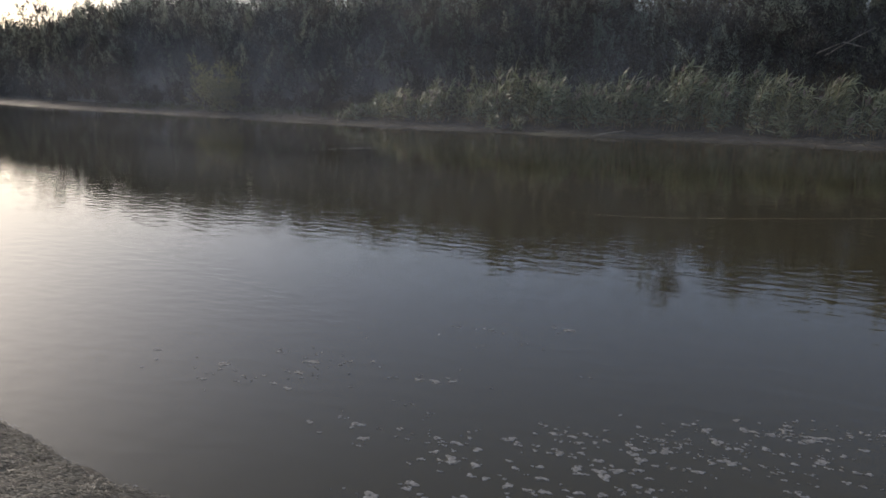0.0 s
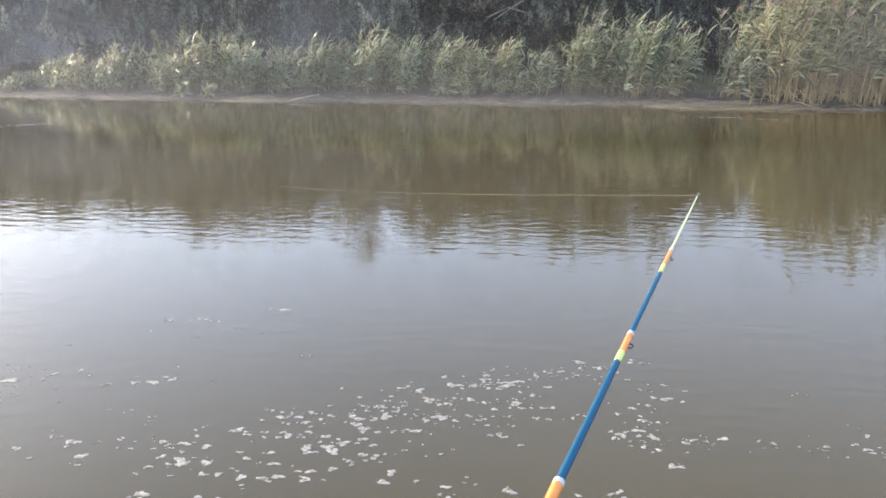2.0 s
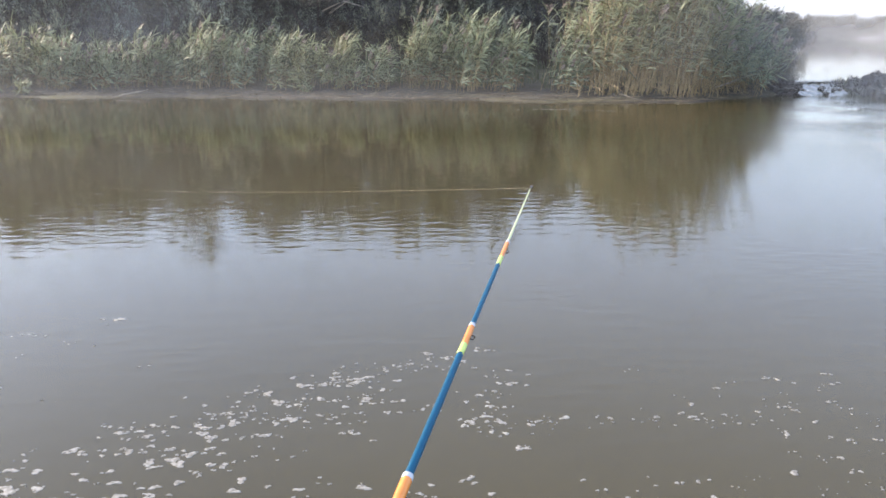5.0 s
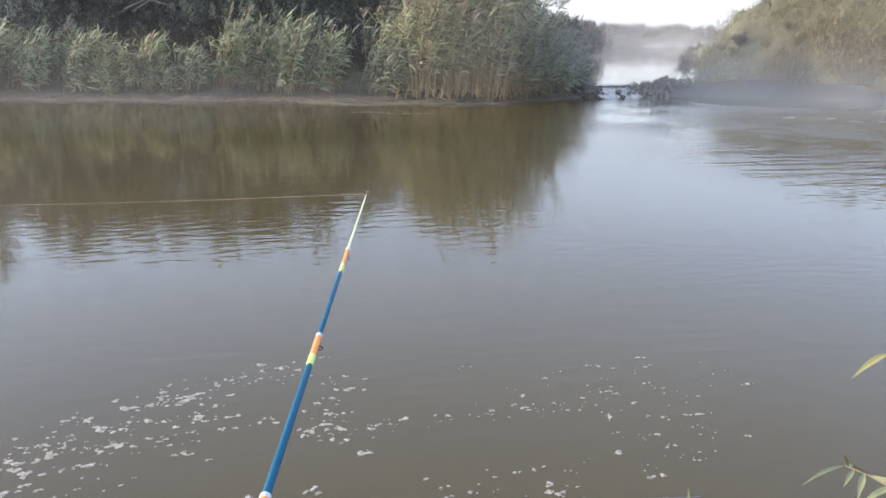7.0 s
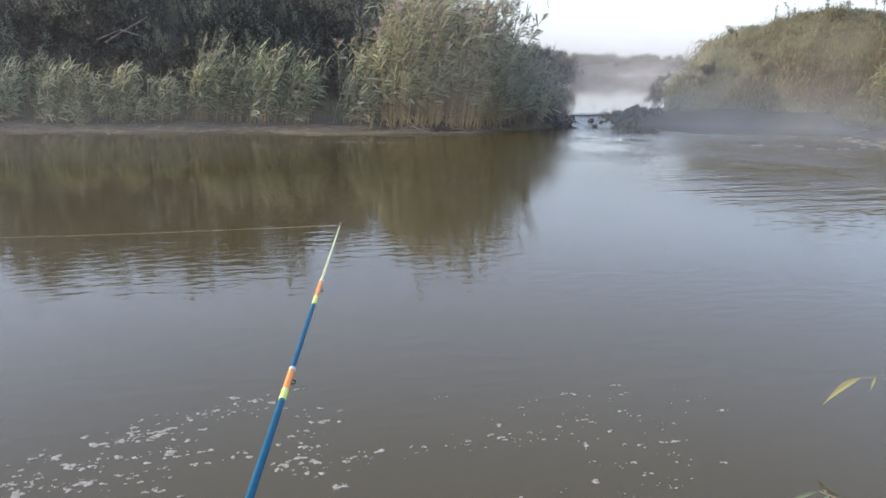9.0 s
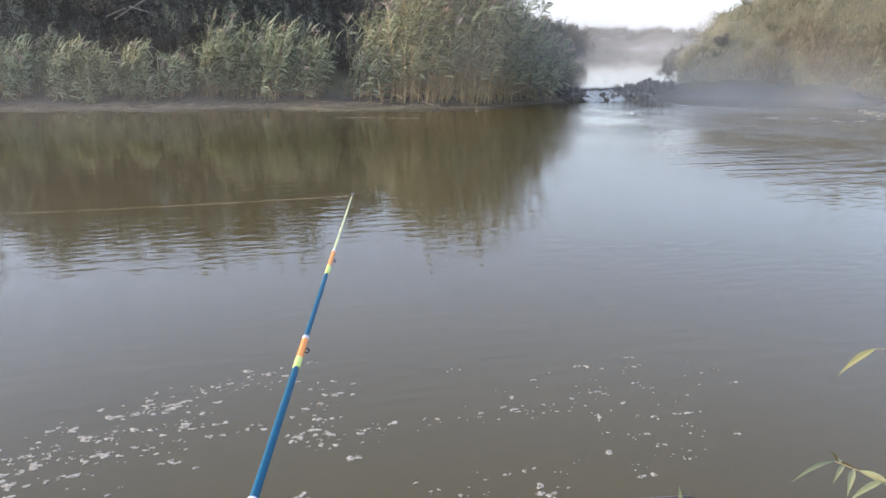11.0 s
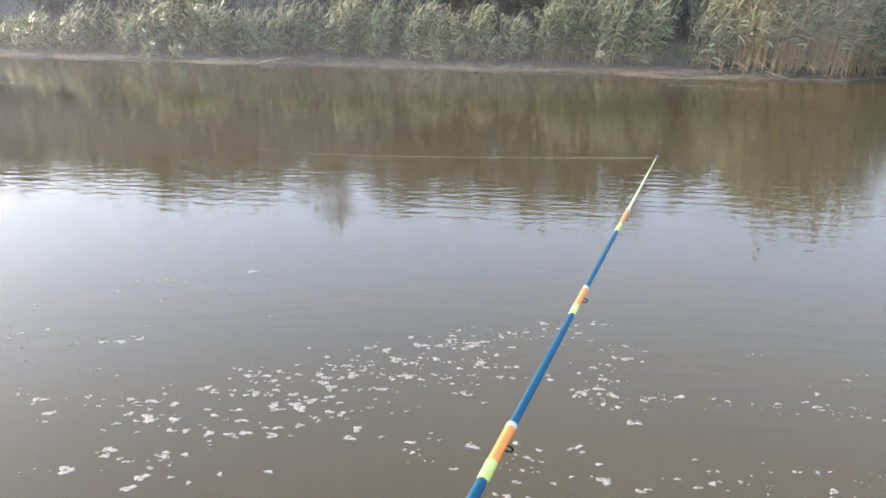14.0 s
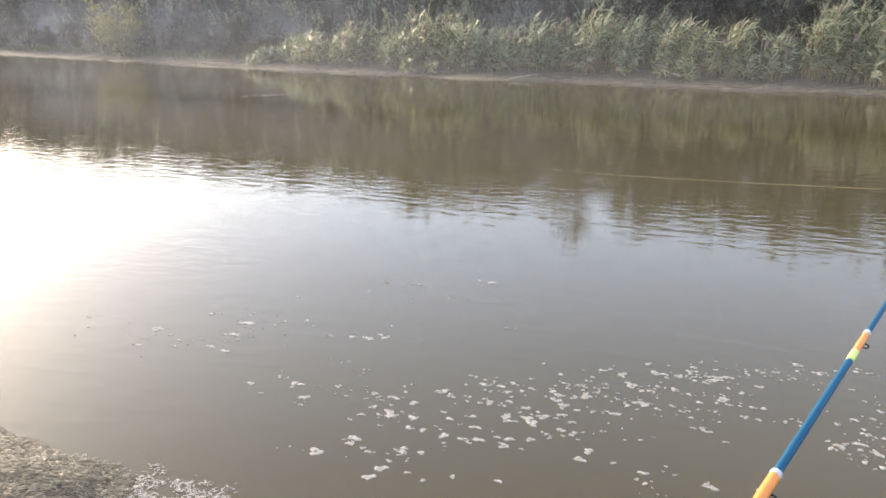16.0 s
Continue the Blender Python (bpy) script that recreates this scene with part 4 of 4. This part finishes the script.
for t0, n in ((0.05, 26), (0.2, 14), (0.33, 12), (0.55, 14), (0.78, 30), (0.97, 14)):
    for _ in range(n):
        t, k = t0 + rnd.gauss(0, 0.06), len(rapid.v)
        cx, cy = 14.1 + 1.9 * t + rnd.gauss(-0.3, 0.16), 14.6 + 5.6 * t + rnd.gauss(0, 0.25)
        fleck(rapid, 0, 0, rnd.uniform(0.008, 0.02), 0.005)
        for v in rapid.v[k:]:      # drawn out along the current
            along_it, across = v.x * 3.2, v.y
            v.x, v.y = cx + along_it * 0.32 - across * 0.95, cy + along_it * 0.95 + across * 0.32
for _ in range(10):
    x, y, k = rnd.uniform(9.35, 10.85), rnd.uniform(20.2, 22.0), len(rapid.v)
    fleck(rapid, x, y, rnd.uniform(0.012, 0.035), 0.004)
    for v in rapid.v[k:]:
        v.z += spill_z(v.y) + 0.012
streak = Soup()
for cx, cy, n, turned in ((-11.3, 15.1, 60, 0.6), (-11.7, 14.5, 16, 0.5), (2.6, 17.3, 36, -0.1), (3.4, 16.9, 30, -0.15)):
    for _ in range(n):      # thin scum gathered in a line
        t = rnd.gauss(0, 0.3)
        fleck(streak, cx + t * math.cos(turned), cy + t * math.sin(turned) + rnd.gauss(0, 0.03), rnd.uniform(0.006, 0.02), 0.003)
tagged(streak.ob("scum_streak", FOAM), "thin pale streaks of scum on the still water", "foam", kind="stuff")
tagged(rapid.ob("current_foam", FOAM), "white broken water along the far mound", "foam", kind="stuff")


# ---- near bank: churned mud crumbs and the overhanging willow shoot ----
def bank_edge(x):
    return float(np.interp(x, [-6, -3.6, -3.1, -2.75, -2.54, -2.34, -2.22, -2.1], [2.58, 2.09, 2.03, 1.94, 1.97, 1.99, 1.94, 1.7]))


mat, froth = Soup(), Soup()
for _ in range(26000):
    x = rnd.uniform(-4.2, -2.1)
    y = bank_edge(x) - abs(rnd.gauss(0, 0.3)) + 0.03
    a, n = rnd.gauss(0.3, 0.4) + 0.5 * noise.noise((x * 5, y * 5, 1)), rnd.uniform(0.006, 0.024)
    p = Vector((x, y, max(lie(x, y), 0.0) + rnd.uniform(0.0, 0.006)))
    d, sd = Vector((math.cos(a), math.sin(a), rnd.uniform(-0.12, 0.12))) * n, Vector((-math.sin(a), math.cos(a), rnd.uniform(-0.5, 0.5))).normalized()
    w = rnd.uniform(0.0012, 0.0042)
    bend = sd * rnd.gauss(0, 0.45) * n
    mat.strip([p - d, p - d * 0.3 + bend + UP * 0.003, p + d * 0.4 + bend + UP * 0.003, p + d], [w * 0.3, w, w * 0.9, w * 0.2], sd)
for _ in range(170):
    cx, cy = rnd.uniform(-2.24, -1.8), rnd.uniform(1.78, 2.07)
    if rnd.random() < 0.45:
        cx = rnd.uniform(-3.7, -2.2)
        cy = bank_edge(cx) + rnd.gauss(-0.02, 0.03)
    for _ in range(rnd.randint(6, 20)):
        x, y = cx + rnd.gauss(0, 0.02), cy + rnd.gauss(0, 0.012)
        a, n, w = rnd.gauss(0.3, 0.9), rnd.uniform(0.004, 0.013), rnd.uniform(0.002, 0.006)
        p, d = Vector((x, y, max(lie(x, y), 0.0) + rnd.uniform(0.001, 0.004))), Vector((math.cos(a), math.sin(a), rnd.uniform(-0.1, 0.1)))
        froth.strip([p - d * n, p - d * n * 0.4 + UP * 0.001, p + d * n * 0.3 + UP * 0.001, p + d * n], [w * 0.4, w, w * 0.8, w * 0.3], Vector((-d.y, d.x, rnd.uniform(-0.3, 0.3))).normalized())
tagged(mat.ob("weed_mat", WET_WEED), "wet matted weed and straw on the muddy edge", "weeds", kind="stuff")
tagged(froth.ob("edge_froth", FOAM), "pale froth washed up along the muddy edge", "foam", kind="stuff")


def shoot(points, leaves, label):
    """A thin stem with long pointed leaves: (how far along, the way to the tip, breadth over length)."""
    pts = [Vector(p) for p in points]
    e = root("willow_shoot", *pts[0], label, "plant", "shoots on the near bank")
    st = Soup()
    st.tube([p - pts[0] for p in pts], [0.004 - 0.0028 * i / (len(pts) - 1) for i in range(len(pts))], 6)
    st.ob("stem", REED_STEM, e)
    for t, way, broad in leaves:
        i = min(int(t * (len(pts) - 1)), len(pts) - 2)
        at = pts[i].lerp(pts[i + 1], t * (len(pts) - 1) - i) - pts[0]
        way = Vector(way)
        n = way.length
        side = way.cross(Vector((0.45, 0.6, -0.65))).normalized()
        lf = Soup()
        for half in (-1, 1):      # two halves, folded a little along the midrib
            k = len(lf.v)
            for q, w in ((0, 0.1), (0.12, 0.55), (0.3, 0.95), (0.45, 1.0), (0.62, 0.8), (0.8, 0.42), (0.92, 0.18), (1, 0.02)):
                mid = at + way * q + UP * n * (0.07 * math.sin(3.1 * q) - 0.05 * q * q)
                lf.v += [mid, mid + side * half * w * broad * n / 2 + UP * 0.12 * w * broad * n]
            lf.f += [(k + 2 * j, k + 2 * j + 1, k + 2 * j + 3, k + 2 * j + 2)[::half] for j in range(7)]
        lf.ob("leaf", WILLOW_LEAF, e, smooth=True)
    return e


shoot([(3.5, 0.85, lie(3.5, 0.85) - 0.03), (3.2, 1.9, 0.42), (2.8, 2.7, 0.34), (2.585, 2.885, 0.292)], [(1.0, (-0.165, 0.016, -0.105), 0.14), (0.93, (-0.04, -0.02, -0.045), 0.18), (0.82, (-0.03, -0.05, -0.07), 0.25)], "yellow-green willow shoot hanging over the water")
shoot([(1.98, 0.8, lie(1.98, 0.8) - 0.03), (1.92, 1.45, 0.22), (1.8, 1.86, 0.3), (1.67, 2.06, 0.322)], [(1.0, (-0.17, -0.02, -0.03), 0.07), (0.96, (-0.08, -0.05, -0.02), 0.15), (0.98, (0.06, 0.06, -0.03), 0.14), (0.92, (-0.09, -0.08, -0.03), 0.16), (0.9, (0.07, -0.1, -0.03), 0.18), (0.8, (-0.1, 0.02, -0.06), 0.16), (0.7, (0.06, 0.08, -0.05), 0.16)],
      "yellow-green willow shoot leaning over the near water")
shoot([(0.9, 0.85, lie(0.9, 0.85) - 0.02), (0.89, 1.35, 0.2), (0.877, 1.65, 0.42)], [(1.0, (-0.016, 0.012, 0.176), 0.1), (0.6, (0.05, 0.05, 0.05), 0.12)], "single upright pale green blade at the water")


# ---- morning mist on the river, as flat see-through sheets ----
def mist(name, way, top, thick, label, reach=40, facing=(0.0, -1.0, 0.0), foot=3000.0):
    """An upright see-through sheet in place of mist, along the line of places in way."""
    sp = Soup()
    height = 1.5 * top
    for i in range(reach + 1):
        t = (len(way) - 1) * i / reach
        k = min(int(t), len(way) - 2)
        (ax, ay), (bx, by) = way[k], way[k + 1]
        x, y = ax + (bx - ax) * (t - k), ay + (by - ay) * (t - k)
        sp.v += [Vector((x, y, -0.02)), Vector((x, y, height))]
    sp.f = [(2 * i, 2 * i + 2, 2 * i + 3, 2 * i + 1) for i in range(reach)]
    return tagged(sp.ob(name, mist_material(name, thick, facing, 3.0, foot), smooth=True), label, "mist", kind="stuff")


SHORE = RIVER[1:13]
# the white sheets stand in for haze and lift the dark bank behind
mist("mist_sheet", [(-70, 42), (-44, 33), (-27, 29), (-14, 26.0), (0, 24.4), (5, 23.2), (9, 22.6)], 6.0, 0.7, "thin pale morning mist behind the reeds")
mist("mist_sheet", [(px, py + 2.6) for px, py in SHORE[:9]], 6.0, 0.6, "thin pale morning mist along the far bank", 48)
mist("mist_sheet", [(px, py - 0.35) for px, py in SHORE], 3.2, 0.17, "thin pale morning mist along the far bank", 44, foot=4.0)
mist("mist_sheet", [(px, py - 0.3) for px, py in SHORE[:7]], 4.5, 0.44, "thin pale morning mist along the far bank", 36, foot=4.0)
mist("mist_sheet", [(2.6, 18.7), (4.3, 18.5), (5.9, 18.4), (7.2, 19.3), (8.7, 20.4), (9.5, 20.8), (13.0, 20.8)], 4.8, 0.3, "pale steam drifting before the reeds", 30, foot=5.0)
mist("mist_sheet", [(6.2, 18.3), (7.4, 19.3), (8.8, 20.2), (9.6, 20.6), (12.6, 20.5), (15, 20.6), (17.5, 20.7)], 3.6, 0.28, "pale steam drifting at the weir", 30, foot=5.0)
mist("mist_sheet", [(16.2, 20.6), (15.1, 17.6), (14.2, 15.0), (14.4, 11.0), (14.4, 9.0)], 7.0, 0.15, "faint haze before the grassy mound", 32, (-0.6, -0.8, 0.0))
mist("mist_sheet", [(14, 38), (60, 52)], 4.0, 0.4, "pale morning mist over the upper pool")
mist("mist_sheet", [(30, 100), (110, 108)], 8.0, 0.7, "pale morning mist over the upper pool")
# low pale sheets added to lighten the dark reflections in the water
mist("mist_sheet", [(-26, 15.0), (-12, 14.0), (-4, 13.0), (5, 13.5)], 1.8, 0.42, "low thin mist sheet lightening the river's reflections", 24, foot=3.5)
mist("mist_sheet", [(7.0, 18.0), (15.0, 12.6)], 1.9, 0.75, "low steam sheet lightening the reflections on the current", 20, foot=7.0)
mist("mist_sheet", [(5.5, 14.5), (14.4, 8.5)], 1.3, 0.58, "low steam sheet lightening the reflections on the current", 20, foot=5.0)
